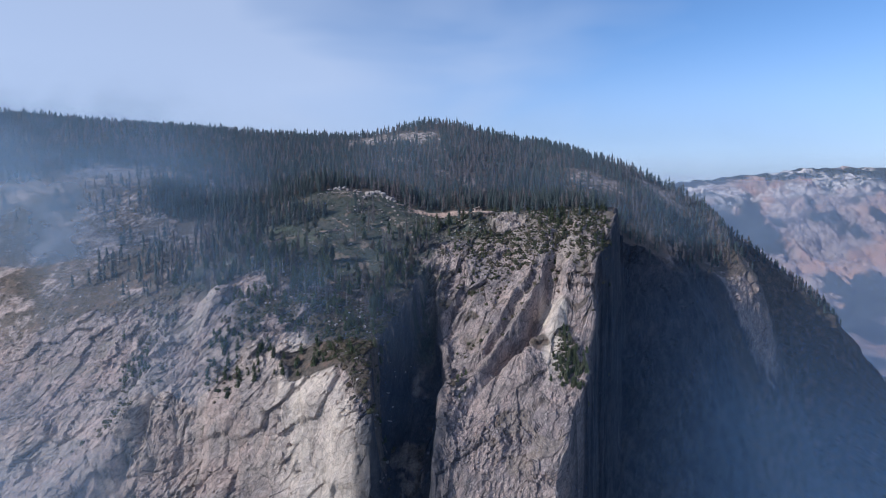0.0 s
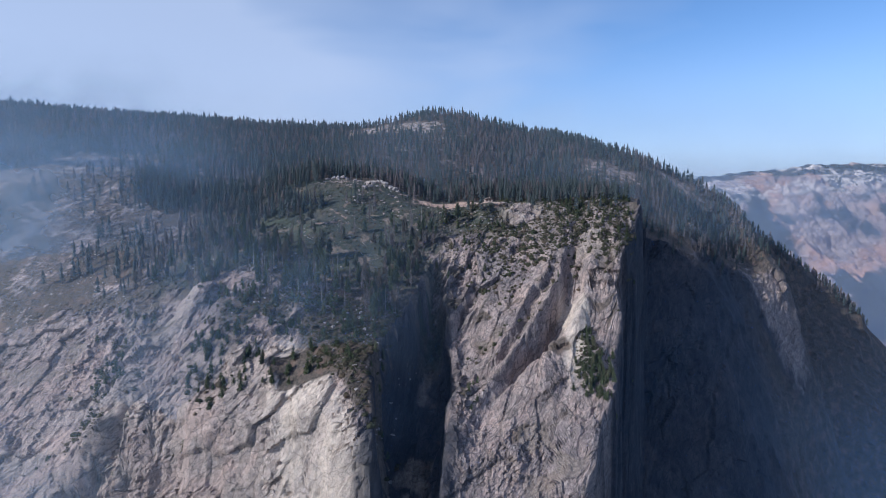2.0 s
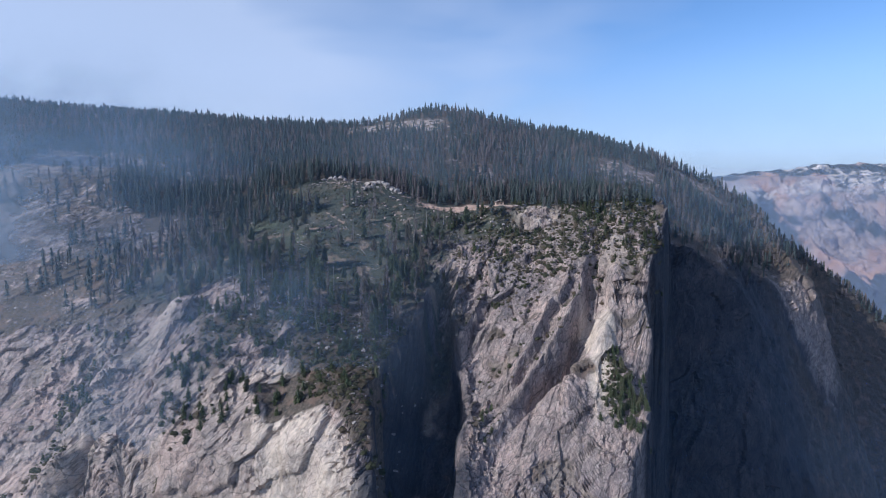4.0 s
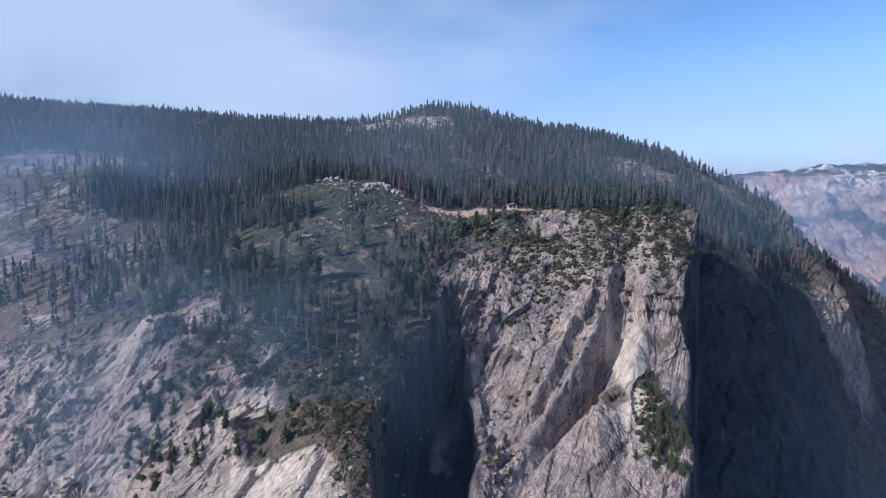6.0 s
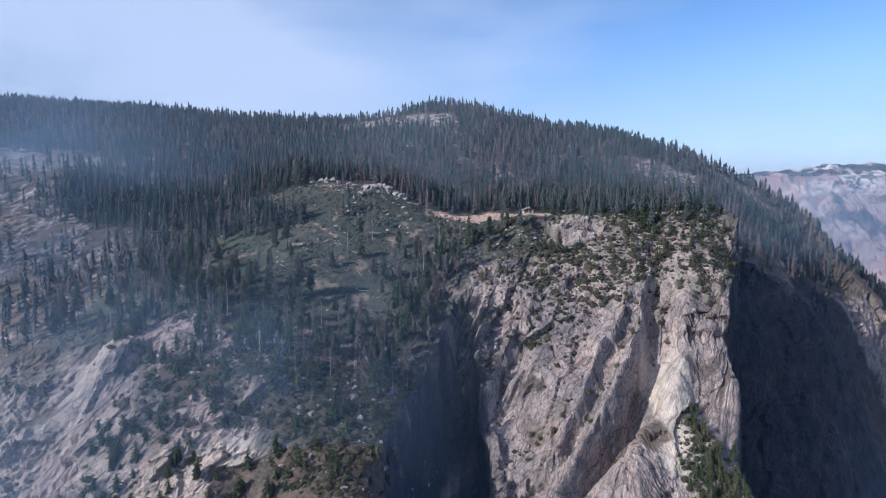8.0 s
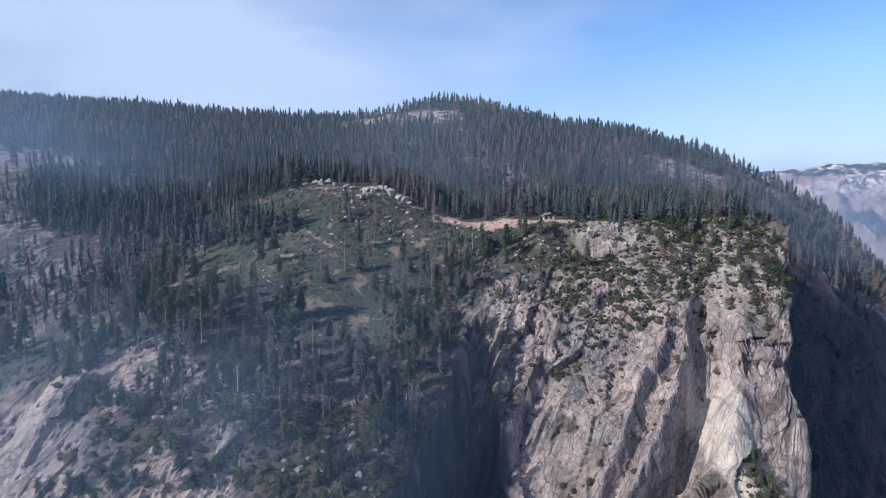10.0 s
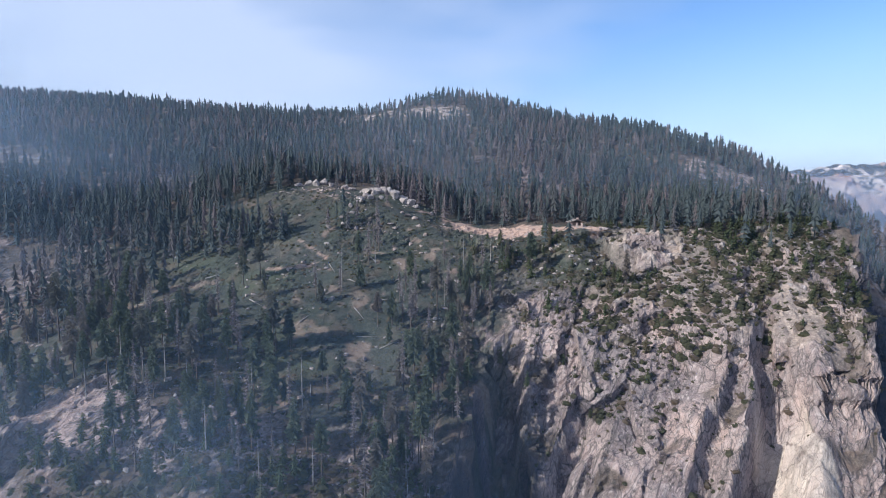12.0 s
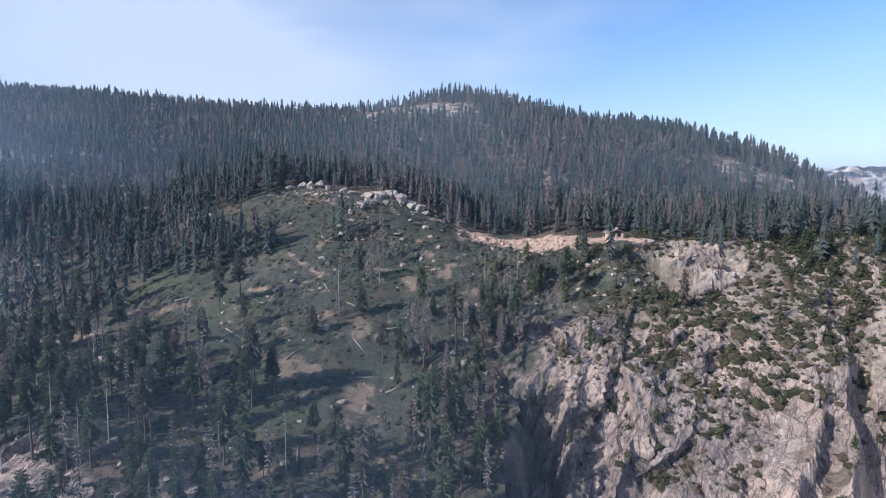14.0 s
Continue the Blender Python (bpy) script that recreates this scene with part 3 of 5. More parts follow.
M_PINE = foliage_material("pine_needles", (0.058, 0.072, 0.036), (0.140, 0.152, 0.072), (0.17, 0.14, 0.09), "tint", 0.15)
M_YOUNG = foliage_material("young_pine_needles", (0.068, 0.084, 0.043), (0.150, 0.168, 0.082), (0.16, 0.15, 0.09), "object", 0.15)
M_SHRUB = foliage_material("shrub_leaves", (0.060, 0.061, 0.034), (0.130, 0.127, 0.070), (0.185, 0.140, 0.10), "tint", 0.12)


# ---- building helpers ----
def mesh_of(name, verts, faces, mat, smooth=False, fields=()):
    """A mesh from arrays of vertices and of equal-sided faces, with float fields on its vertices."""
    verts, faces = np.asarray(verts, np.float32), np.asarray(faces, np.int32)
    me = bpy.data.meshes.new(name)
    me.vertices.add(len(verts))
    me.vertices.foreach_set("co", verts.ravel())
    me.loops.add(faces.size)
    me.loops.foreach_set("vertex_index", faces.ravel())
    me.polygons.add(len(faces))
    me.polygons.foreach_set("loop_start", np.arange(0, faces.size, faces.shape[1], dtype=np.int32))
    me.polygons.foreach_set("use_smooth", np.broadcast_to(np.asarray(smooth, bool), len(faces)).copy())
    me.update(calc_edges=True)
    for key, values in fields:
        me.attributes.new(key, "FLOAT", "POINT").data.foreach_set("value", np.asarray(values, np.float32).ravel())
    me.materials.append(mat)
    return me


def grid_faces(rows, cols):
    a = (np.arange(rows - 1)[:, None] * cols + np.arange(cols - 1)[None, :]).ravel()
    return np.stack([a, a + 1, a + cols + 1, a + cols], axis=1)


def part(name, me, parent, label=""):
    ob = new(name, me)
    ob.parent = parent
    return tagged(ob, label)


# ---- the ground ----
def near_line(x, y, points):
    """Distance to a bent line."""
    best = np.full(np.shape(x), 1e9)
    for (ax, ay), (bx, by) in zip(points, points[1:]):
        t = np.clip(((x - ax) * (bx - ax) + (y - ay) * (by - ay)) / ((bx - ax) ** 2 + (by - ay) ** 2), 0, 1)
        best = np.minimum(best, np.hypot(x - ax - t * (bx - ax), y - ay - t * (by - ay)))
    return best


TRAIL = [(-113, 603), (-106, 598), (-96, 591), (-104, 584), (-124, 580)]
wob = fbm(GX / 12, GY / 12, 0, 4, 81)
wob_2 = fbm(GX / 4, GY / 4, 0, 4, 83)
meadow = step(1.25, 0.8, np.hypot((GX + 112) / 78, (GY - 585) / 62) + 0.35 * wob)
meadow = np.maximum(meadow, 0.9 * step(-250, -215, GX + 20 * wob) * step(10, -15, GX) * step(486, 505, GY + 10 * wob) * step(682, 662, GY) * step(-0.55, -0.2, wob + wob_2))
meadow = np.maximum(meadow, 0.75 * step(0.05, 0.25, wob) * step(-30, 0, GX) * step(175, 150, GX) * step(570, 600, GY) * step(660, 640, GY))
dirt = step(1.1, 0.85, np.hypot((GX - 4) / 44, (GY - 632 + 0.25 * (GX - 6)) / 15) + 0.5 * wob + 0.3 * wob_2)
dirt = np.maximum(dirt, 0.4 * step(0.4, 0.6, fbm(GX / 7, GY / 7, 0, 4, 87)) * step(-130, -100, GX) * step(0, -30, GX) * step(490, 520, GY) * step(660, 640, GY))
dirt = np.maximum(dirt, 0.7 * step(1.3, 0.5, near_line(GX, GY, TRAIL) + 1.8 * wob_2))
for x, y, a, b in ((-97, 545, 8, 5), (-75, 563, 6, 5), (-72, 533, 6, 7), (-48, 522, 6, 10), (-66, 514, 5, 5), (-100, 505, 6, 4), (-160, 575, 14, 3), (-190, 560, 16, 3), (-175, 540, 12, 3), (-58, 590, 5, 4)):
    dirt = np.maximum(dirt, 0.36 * step(1.05, 0.35, np.hypot((GX - x) / a, (GY - y) / b) + 0.8 * wob + 1.3 * wob_2))
rock = np.maximum(step(0.45, 0.62, ROCK + 0.3 * wob + 0.3 * wob_2), slab)
# pale rock; on the pillar only its sunlit side, so light is painted in
pale_sunlit = step(-22, -17, crest_d + 4 * wob) * step(1.5, -0.5, crest_d + 0.8 * wob) * step(526, 518, GY + 3 * wob) * step(440, 465, GY) * 0.9
pale_sunlit = np.maximum(pale_sunlit, 0.75 * step(1.15, 0.8, np.hypot((GX - 124 - 0.25 * (GY - 550)) / 9, (GY - 548) / 22) + 0.4 * wob))
pale_sunlit = np.maximum(pale_sunlit, step(11, 3, GY - np.interp(GX, EDGE_X, EDGE_Y) + 6 * wob) * step(-36, -50, GX) * (0.75 + 0.25 * step(-0.2, 0.2, fbm(GX / 30, W / 14, 0, 3, 86))))
pale_sunlit = np.maximum(np.maximum(0.9 * pale_sunlit, 0.4 * slab), 0.6 * OUTCROP * step(-0.3, 0.2, wob + wob_2))
rusty = step(-105, -140, GX + 12 * wob) * step(500, 470, GY) * step(-0.25, 0.15, fbm(GX / 34, W / 20, 0, 4, 89)) * (1 - slab)
pale_sunlit = pale_sunlit * (1 - 0.6 * step(-100, -135, GX + 10 * wob) * (1 - slab) * (1 - OUTCROP))
pale_sunlit = np.maximum(pale_sunlit, 0.5 * step(1.15, 0.8, np.hypot((GX + 85) / 90, (GY - 1070 + 0.28 * (GX + 85)) / 55) + 0.7 * wob))
painted_shade = step(-7, 2, 0.88 * (GX - np.interp(GY, ARETE_Y, ARETE_X)) + 4 * wob) * step(0.95, 1.4, SLOPE + 0.15 * wob + step(655, 620, GY)) * step(1.05, 1.4, np.hypot((GX - 410) / 42, (GY - 790) / 40) + 0.3 * wob) * step(120, 150, GX + 40 * step(520, 480, GY)) * (0.9 + 0.1 * wob_2)      # shade of the bowl's wall, painted into the rock colour
rock = np.maximum(rock, step(0.66, 0.8, 0.5 + 0.5 * fbm(GX / 40, GY / 40, 0, 4, 85) + 0.3 * wob_2 + 0.2 * step(-240, -360, GX) * step(900, 700, GY)))
rock = np.maximum(rock, step(1.15, 0.8, np.hypot((GX + 85) / 90, (GY - 1070 + 0.28 * (GX + 85)) / 55) + 0.7 * wob) * step(-0.25, 0.1, wob_2))
rock = np.maximum(rock, step(1.15, 0.8, np.hypot((GX - 215) / 45, (GY - 840) / 45) + 0.7 * wob) * step(-0.25, 0.1, wob_2))
# the gully's deep shade is painted into its rock as well
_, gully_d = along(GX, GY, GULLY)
painted_shade = np.maximum(painted_shade, 0.88 * step(1.35, 0.9, np.abs(gully_d) * np.where(gully_d < 0, 0.85, 1.0) + 0.3 * wob) * step(535, 505, GY))
gravel = 0.6 * step(505, 480, GY) * step(1.0, 1.4, SLOPE) * (1 - 0.85 * SHRUBBY)
gravel = gravel + (1 - gravel) * step(20, 48, GX + 14 * wob) * step(175, 165, GX) * step(505, 545, GY + 14 * wob) * step(632, 612, GY) * (0.7 + 0.3 * wob_2)
meadow = np.maximum(meadow, 0.9 * step(-45, -25, GX) * step(66, 48, GX + 8 * wob) * step(568, 585, GY + 8 * wob) * step(650, 640, GY))
gravel = gravel * (1 - meadow)
rock = rock * (1 - 0.7 * step(300, 380, GX) * step(740, 800, GY))
rock = np.maximum(rock, step(1.1, 0.7, np.hypot((GX - 392) / 48, (GY - 772) / 34) + 0.6 * wob) * step(-0.3, 0.0, wob_2))
rock = rock * (1 - 0.85 * step(0.12, 0.3, fbm(GX / 26, W / 18, 0, 4, 88)) * step(1.9, 1.5, SLOPE) * (1 - OUTCROP) * (1 - BENCH))
rock = rock * (1 - 0.9 * meadow) * (1 - dirt)
rock = np.maximum(rock, step(0.3, 0.6, BENCH + 0.3 * wob_2))
for x, y, a, b in ((-405, 745, 75, 36), (-258, 585, 20, 9), (345, 905, 48, 32), (-325, 600, 28, 13), (-480, 700, 60, 25), (-275, 520, 16, 6), (-560, 900, 70, 25)):
    rock = np.maximum(rock, step(1.15, 0.7, np.hypot((GX - x) / a, (GY - y) / b) + 0.8 * wob) * step(-0.35, 0.0, wob_2))
# dark soil replaces rock here to deepen the shade of the eastern slope
rock = rock * (1 - 0.85 * step(330, 400, GX) * step(1.1, 1.5, np.hypot((GX - 405) / 42, (GY - 778) / 34)))
rock = np.maximum(rock, SHADY * step(715, 680, GY) * step(400, 320, GX))
POINTS = np.stack([PX, PY, GZ], axis=-1)
JOINT = POINTS - 0.5 * (POINTS * AXIS).sum(axis=-1, keepdims=True) * AXIS + 1.5 * wob_2[..., None]
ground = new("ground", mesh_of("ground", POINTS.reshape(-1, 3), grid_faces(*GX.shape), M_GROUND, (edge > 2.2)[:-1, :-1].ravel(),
                               [("rock", rock), ("grass", meadow), ("dirt", dirt), ("painted_shade", painted_shade), ("pale_sunlit", pale_sunlit), ("gravel", gravel), ("rusty", rusty), ("crack", np.clip(crack / 2.2, 0, 1) * ROCK * (1 - slab))]))
ground.data.attributes.new("joint", "FLOAT_VECTOR", "POINT").data.foreach_set("vector", JOINT.astype(np.float32).ravel())
tagged(ground, "steep granite mountainside with forest soil and grassy slope", "mountain", kind="structure")


def valley_floor():
    v = spaced((-4800, 4800, 240, 240))
    x, y = np.meshgrid(v, v)
    z = -3 + 2 * fbm(x / 400, y / 400, 0, 3, 91)
    me = mesh_of("valley", np.stack([x, y, z], axis=-1).reshape(-1, 3), grid_faces(*x.shape), plain_material("valley_forest", (0.02, 0.03, 0.018), (0.06, 0.07, 0.04), 0.02), True)
    tagged(new("valley", me), "dark wooded valley floor far below the cliffs", "valley", kind="structure")


valley_floor()


def far_mountain():
    """The granite mountain across the valley, kilometres off, behind a see-through haze sheet."""
    m, tree, shader = material("distant_granite")
    pos = place(tree)
    fall = node(tree, "ShaderNodeMapping", [(pos, "Vector")], Scale=(1, 1, 0.25)).outputs[0]
    colour = mix(tree, ramp(tree, noise_at(tree, fall, 0.02, 10, 0.8), 0.43, 0.57), (0.15, 0.122, 0.12), (0.40, 0.32, 0.28))
    colour = mix(tree, times(tree, ramp(tree, noise_at(tree, fall, 0.0035, 5), 0.5, 0.62), 0.75), colour, (0.50, 0.29, 0.19))
    colour = mix(tree, times(tree, ramp(tree, noise_at(tree, fall, 0.035, 8, 0.75), 0.52, 0.66), 0.4), colour, (0.52, 0.43, 0.38))
    colour = mix(tree, attribute(tree, "woods"), colour, (0.045, 0.055, 0.052))
    colour = mix(tree, times(tree, attribute(tree, "bare_top"), ramp(tree, noise_at(tree, pos, 0.02, 8, 0.7), 0.45, 0.55)), colour, (0.66, 0.58, 0.52))
    bump = node(tree, "ShaderNodeBump", [(noise_at(tree, fall, 0.02, 9, 0.7), "Height")], Strength=1.0, Distance=14.0)
    tree.links.new(bump.outputs[0], shader.inputs["Normal"])
    tree.links.new(colour, shader.inputs["Base Color"])
    shader.inputs["Roughness"].default_value = 1.0
    u, v = np.meshgrid(np.linspace(0, 1, 320), np.linspace(0, 1, 190))
    x = 700 + u * 3100
    top = np.interp(x, (700, 1300, 1560, 1900, 2200, 2500, 3000, 3800), (540, 585, 652, 686, 728, 742, 735, 650))
    rim = 3300 - 0.10 * (x - 1500) + 90 * fbm(x / 300, 0, 0, 4, 95)
    profile = np.interp(v, (0, 0.30, 0.55, 0.68, 0.80, 0.93, 1.0), (0.0, 0.16, 0.40, 0.62, 0.88, 1.0, 0.93))
    y = rim - 1500 + v * 2100 + 70 * fbm(x / 160, v * 4, 0, 5, 97)
    z = top * profile + (35 * fbm(x / 110, v * 9, 0, 5, 99) + 16 * facets(x / 40, v * 26, 105) + 22 * facets(x / 90, v * 9, 101) - 38 * np.abs(fbm(x / 90 + v, v * 2.5, 0, 5, 107))) * step(0.0, 0.3, v) * step(1.02, 0.8, v) * 0.8
    pale = step(0.05, 0.3, fbm(x / 240, v * 14, 0, 4, 109)) * step(0.72, 0.82, v)      # bare granite among the woods near the top
    woods = step(-0.08, 0.08, fbm(x / 300 + v * 2, v * 6, 0, 5, 103) + 0.25 * fbm(x / 60, v * 40, 0, 4, 104) + np.interp(v, (0.0, 0.35, 0.5, 0.72, 0.80, 0.97, 1), (0.1, -0.1, -0.4, -0.25, 0.3, 0.4, 0.2)))
    me = mesh_of("far_mountain", np.stack([x, y, z], axis=-1).reshape(-1, 3), grid_faces(*u.shape), m, False, [("woods", woods), ("bare_top", pale)])
    tagged(new("far_mountain", me), "distant bare granite mountain with dark wooded top, hazy", "mountain", kind="structure")


far_mountain()


# ---- trees ----
def tree_arrays(height, radius, branches, bare, seed, droop=0.35, core=True, sub=1, ragged=0.45, taper=0.55, sides=5, levels=(0, 0.35, 0.7, 0.93)):
    """A conifer: tapered trunk and whorls of drooping branch sprays. Returns trunk verts, faces, crown verts, faces (triangles)."""
    r = np.random.RandomState(seed)
    tv, tf, cv, cf = [], [], [], []
    base = 0.011 * height + 0.06
    phase, a0 = r.uniform(0, 6.283, 2)
    lean = r.uniform(-0.02, 0.02, 2) * height
    for k in levels:
        for s in range(sides):
            a = 2 * math.pi * s / sides
            q = base * (1.05 - k)
            tv.append((q * math.cos(a) + lean[0] * k * k, q * math.sin(a) + lean[1] * k * k, k * height - (0.8 if k == 0 else 0)))
    for i in range(len(levels) - 1):
        for s in range(sides):
            p, n = i * sides + s, i * sides + (s + 1) % sides
            tf += [(p, n, n + sides), (p, n + sides, p + sides)]
    if core:
        for k, q in ((bare + 0.04, 0.38), (0.62, 0.30), (0.94, 0.0)):
            for s in range(5):
                a = 2 * math.pi * s / 5 + r.uniform(-0.3, 0.3)
                m = q * radius * (1.1 - 0.7 * k) * r.uniform(0.6, 1.3)
                cv.append((m * math.cos(a) + lean[0] * k * k, m * math.sin(a) + lean[1] * k * k, k * height))
        for i in range(2):
            for s in range(5):
                p, n = i * 5 + s, i * 5 + (s + 1) % 5
                cf += [(p, n, n + 5), (p, n + 5, p + 5)]
    for b in range(branches):
        k = bare + (1 - bare) * ((b + r.uniform(0, 1)) / branches) ** 0.9
        lump = 0.82 + 0.3 * math.sin(k * 21 + phase) * math.sin(a0 + b * 2.39996)
        reach = radius * (1 - (k - bare) / (1 - bare)) ** taper * lump * r.uniform(1 - ragged, 1.08) + 0.2 * radius
        if k < bare + 0.1:
            reach *= r.uniform(0.4, 1.0)
        a = b * 2.39996 + r.uniform(-0.5, 0.5)
        ca, sa = math.cos(a), math.sin(a)
        ox, oy, oz = lean[0] * k * k, lean[1] * k * k, k * height
        up = r.uniform(-0.1, 0.25) * reach if k > 0.8 else -droop * reach * r.uniform(0.5, 1.2)
        for g in range(sub):
            lo, hi = g / sub, (g + 1) / sub
            w = (0.36 if sub == 1 else 0.13) * reach * r.uniform(0.7, 1.3) * (1.15 - lo)
            tip = reach * (hi + (0.15 if sub > 1 else 0)) * r.uniform(0.85, 1.1)
            root = reach * lo * 0.9
            zt, zr = oz + up * hi + r.uniform(-0.12, 0.12) * reach, oz + up * lo + 0.10 * reach
            i = len(cv)
            cv += [(ox + ca * root, oy + sa * root, zr), (ox + ca * tip * 0.75 - sa * w, oy + sa * tip * 0.75 + ca * w, zt - 0.16 * reach * r.uniform(0, 1.4)),
                   (ox + ca * tip, oy + sa * tip, zt), (ox + ca * tip * 0.75 + sa * w, oy + sa * tip * 0.75 - ca * w, zt - 0.16 * reach * r.uniform(0, 1.4))]
            cf += [(i, i + 1, i + 2), (i, i + 2, i + 3)]
            if sub > 1:
                i = len(cv)
                cv += [(ox + ca * root, oy + sa * root, zr + 0.10 * reach), (ox + ca * tip * 0.95, oy + sa * tip * 0.95, zt + 0.12 * reach), (ox + ca * tip * 0.8, oy + sa * tip * 0.8, zt - 0.22 * reach)]
                cf += [(i, i + 1, i + 2)]
    return [np.array(q, float) for q in (tv, tf, cv, cf)]


def snag_arrays(height, seed):
    """A bare dead trunk with broken branch stubs."""
    r = np.random.RandomState(seed)
    v, f, sides = [], [], 5
    base = 0.012 * height + 0.05
    for k in (0, 0.4, 0.8, 1.0):
        for s in range(sides):
            a = 2 * math.pi * s / sides
            q = base * (1.08 - k)
            v.append((q * math.cos(a), q * math.sin(a), k * height - (0.8 if k == 0 else 0)))
    for i in range(3):
        for s in range(sides):
            p, n = i * sides + s, i * sides + (s + 1) % sides
            f += [(p, n, n + sides), (p, n + sides, p + sides)]
    for b in range(26):
        k, a, reach = r.uniform(0.3, 0.97), r.uniform(0, 6.28), r.uniform(0.4, 1.6)
        i = len(v)
        c, s = math.cos(a), math.sin(a)
        v += [(0, 0, k * height - 0.07), (0, 0, k * height + 0.07), (c * reach, s * reach, k * height - 0.25 * reach)]
        f += [(i, i + 1, i + 2)]
    return np.array(v), np.array(f)


rng = np.random.RandomState(7)


def patch(x, y, cx, cy, rx, ry, n, much):
    """A stand of trees with a ragged edge."""
    return much * step(1.25, 0.8, np.hypot((x - cx) / rx, (y - cy) / ry) + 0.45 * n)


STANDS = [  # middle, radii, density of the stands on the slope
    (-155, 606, 33, 13, 1.0), (-212, 600, 42, 34, 0.55), (-205, 552, 34, 22, 0.62), (-155, 517, 36, 22, 0.62), (-185, 500, 26, 14, 0.6),
    (-105, 529, 8, 7, 0.8), (-105, 485, 32, 17, 0.42), (-72, 505, 16, 10, 0.35), (-125, 478, 16, 12, 0.5), (-52, 486, 15, 22, 0.9), (-40, 514, 14, 14, 0.85),
    (-38, 535, 13, 9, 0.5), (-24, 566, 17, 15, 0.7), (-12, 590, 20, 9, 0.35), (-54, 551, 6, 5, 0.7), (-97, 561, 4, 3, 0.8), (-72, 600, 6, 5, 0.6), (-88, 618, 7, 6, 0.7), (-50, 575, 8, 8, 0.3),
    (-240, 508, 24, 12, 0.5), (-290, 560, 50, 30, 0.35),
]


def forest_chance(x, y):
    """How thickly trees stand: 0 to 1."""
    n = fbm(x / 45, y / 45, 0, 3, 111)
    m = fbm(x / 13, y / 13, 0, 3, 112)
    edge = np.interp(x, (-420, -300, -250, -220, -190, -160, -140, -125, -95, -60, -30, 0, 60, 180), (640, 636, 625, 632, 640, 651, 656, 668, 672, 662, 650, 652, 645, 640))
    deep = step(-6, 6, y - edge + 8 * m) * (0.75 + 0.25 * step(-0.3, 0.1, m))
    stands = np.maximum.reduce([patch(x, y, *stand[:4], m, stand[4]) for stand in STANDS])
    rim = step(40, 64, x) * step(185, 168, x) * step(612, 626, y + 6 * n) * 0.7
    ridge = step(165, 185, x) * step(0, 25, y - np.interp(x, (165, 200, 283, 400, 440, 560, 680), (644, 652, 676, 790, 790, 860, 880)))
    chance = np.maximum.reduce([deep * step(190, 165, x), stands, rim, ridge, 0.03 * step(470, 480, y) * step(-15, -30, x)])
    knoll = np.minimum(np.hypot((x + 112) / 18, (y - 668) / 7), np.hypot((x + 70) / 16, (y - 660) / 9))
    chance = chance * step(0.75, 1.1, knoll)
    soil = np.minimum(np.hypot((x + 162) / 22, (y - 641) / 6), np.hypot((x + 192) / 20, (y - 592) / 6))
    chance = chance * (0.15 + 0.85 * step(0.7, 1.2, soil + 0.4 * m))
    bare_top = np.minimum(np.hypot((x + 85) / 95, (y - 1060 + 0.28 * (x + 85)) / 70), np.hypot((x - 212) / 44, (y - 828) / 52))
    bare_top = np.minimum(bare_top, np.hypot((x - 340) / 46, (y - 895) / 36))
    chance = chance * (0.12 + 0.88 * step(0.7, 1.1, bare_top + 0.3 * n))
    open_left = step(-300, -380, x + 40 * n) * step(820, 720, y + 30 * n)
    rib = np.minimum(np.hypot((x - 405) / 42, (y - 775) / 34), np.minimum(np.hypot((x + 410) / 75, (y - 745) / 34), np.hypot((x + 258) / 20, (y - 584) / 8)))
    rib = np.minimum(rib, np.minimum(np.hypot((x + 325) / 28, (y - 600) / 13), np.hypot((x + 480) / 60, (y - 700) / 25)))
    rib = np.minimum(rib, np.hypot((x + 163) / 28, (y - 485) / 12))
    return chance * (1 - 0.62 * open_left) * (0.12 + 0.88 * step(0.7, 1.1, rib + 0.4 * n))


def scatter(x0, x1, y0, y1, spacing, seed):
    r = np.random.RandomState(seed)
    gx, gy = np.meshgrid(np.arange(x0, x1, spacing), np.arange(y0, y1, spacing))
    gx = gx.ravel() + r.uniform(-0.48, 0.48, gx.size) * spacing
    gy = gy.ravel() + r.uniform(-0.48, 0.48, gy.size) * spacing
    return gx, gy, r


# candidates for every tree on the mountain
near = scatter(-330, 190, 444, 700, 5.1, 1)
far = scatter(-1150, 700, 640, 1240, 8.5, 2)
west = scatter(-900, -330, 455, 640, 10.5, 3)
sites = []
for (x, y, r), is_near in ((near, True), (far, False), (west, False)):
    inside = (x > -330) & (x < 190) & (y < 700)
    gully_side = (x > -66) & (x < -22) & (y > 462) & (y < 560)
    limit = np.where(gully_side, 2.2, np.where(x > 190, 1.9, 1.25))
    dark_gully = np.abs(along(x, y, GULLY)[1]) < np.where(y < 535, 1.05, 0.3)
    keep = (r.uniform(0, 1, x.size) < forest_chance(x, y)) & (on_grid(SLOPE, x, y) < limit) & ~dark_gully & (np.hypot(x - 39, y - 614) > 13) & ~((x > 28) & (x < 50) & (y > 585) & (y < 622)) & (on_grid(OUTCROP, x, y) < 0.4) & (inside == is_near)
    sites.append(np.stack([x[keep], y[keep]], axis=1))
near_sites, far_sites = sites[0], np.concatenate(sites[1:])
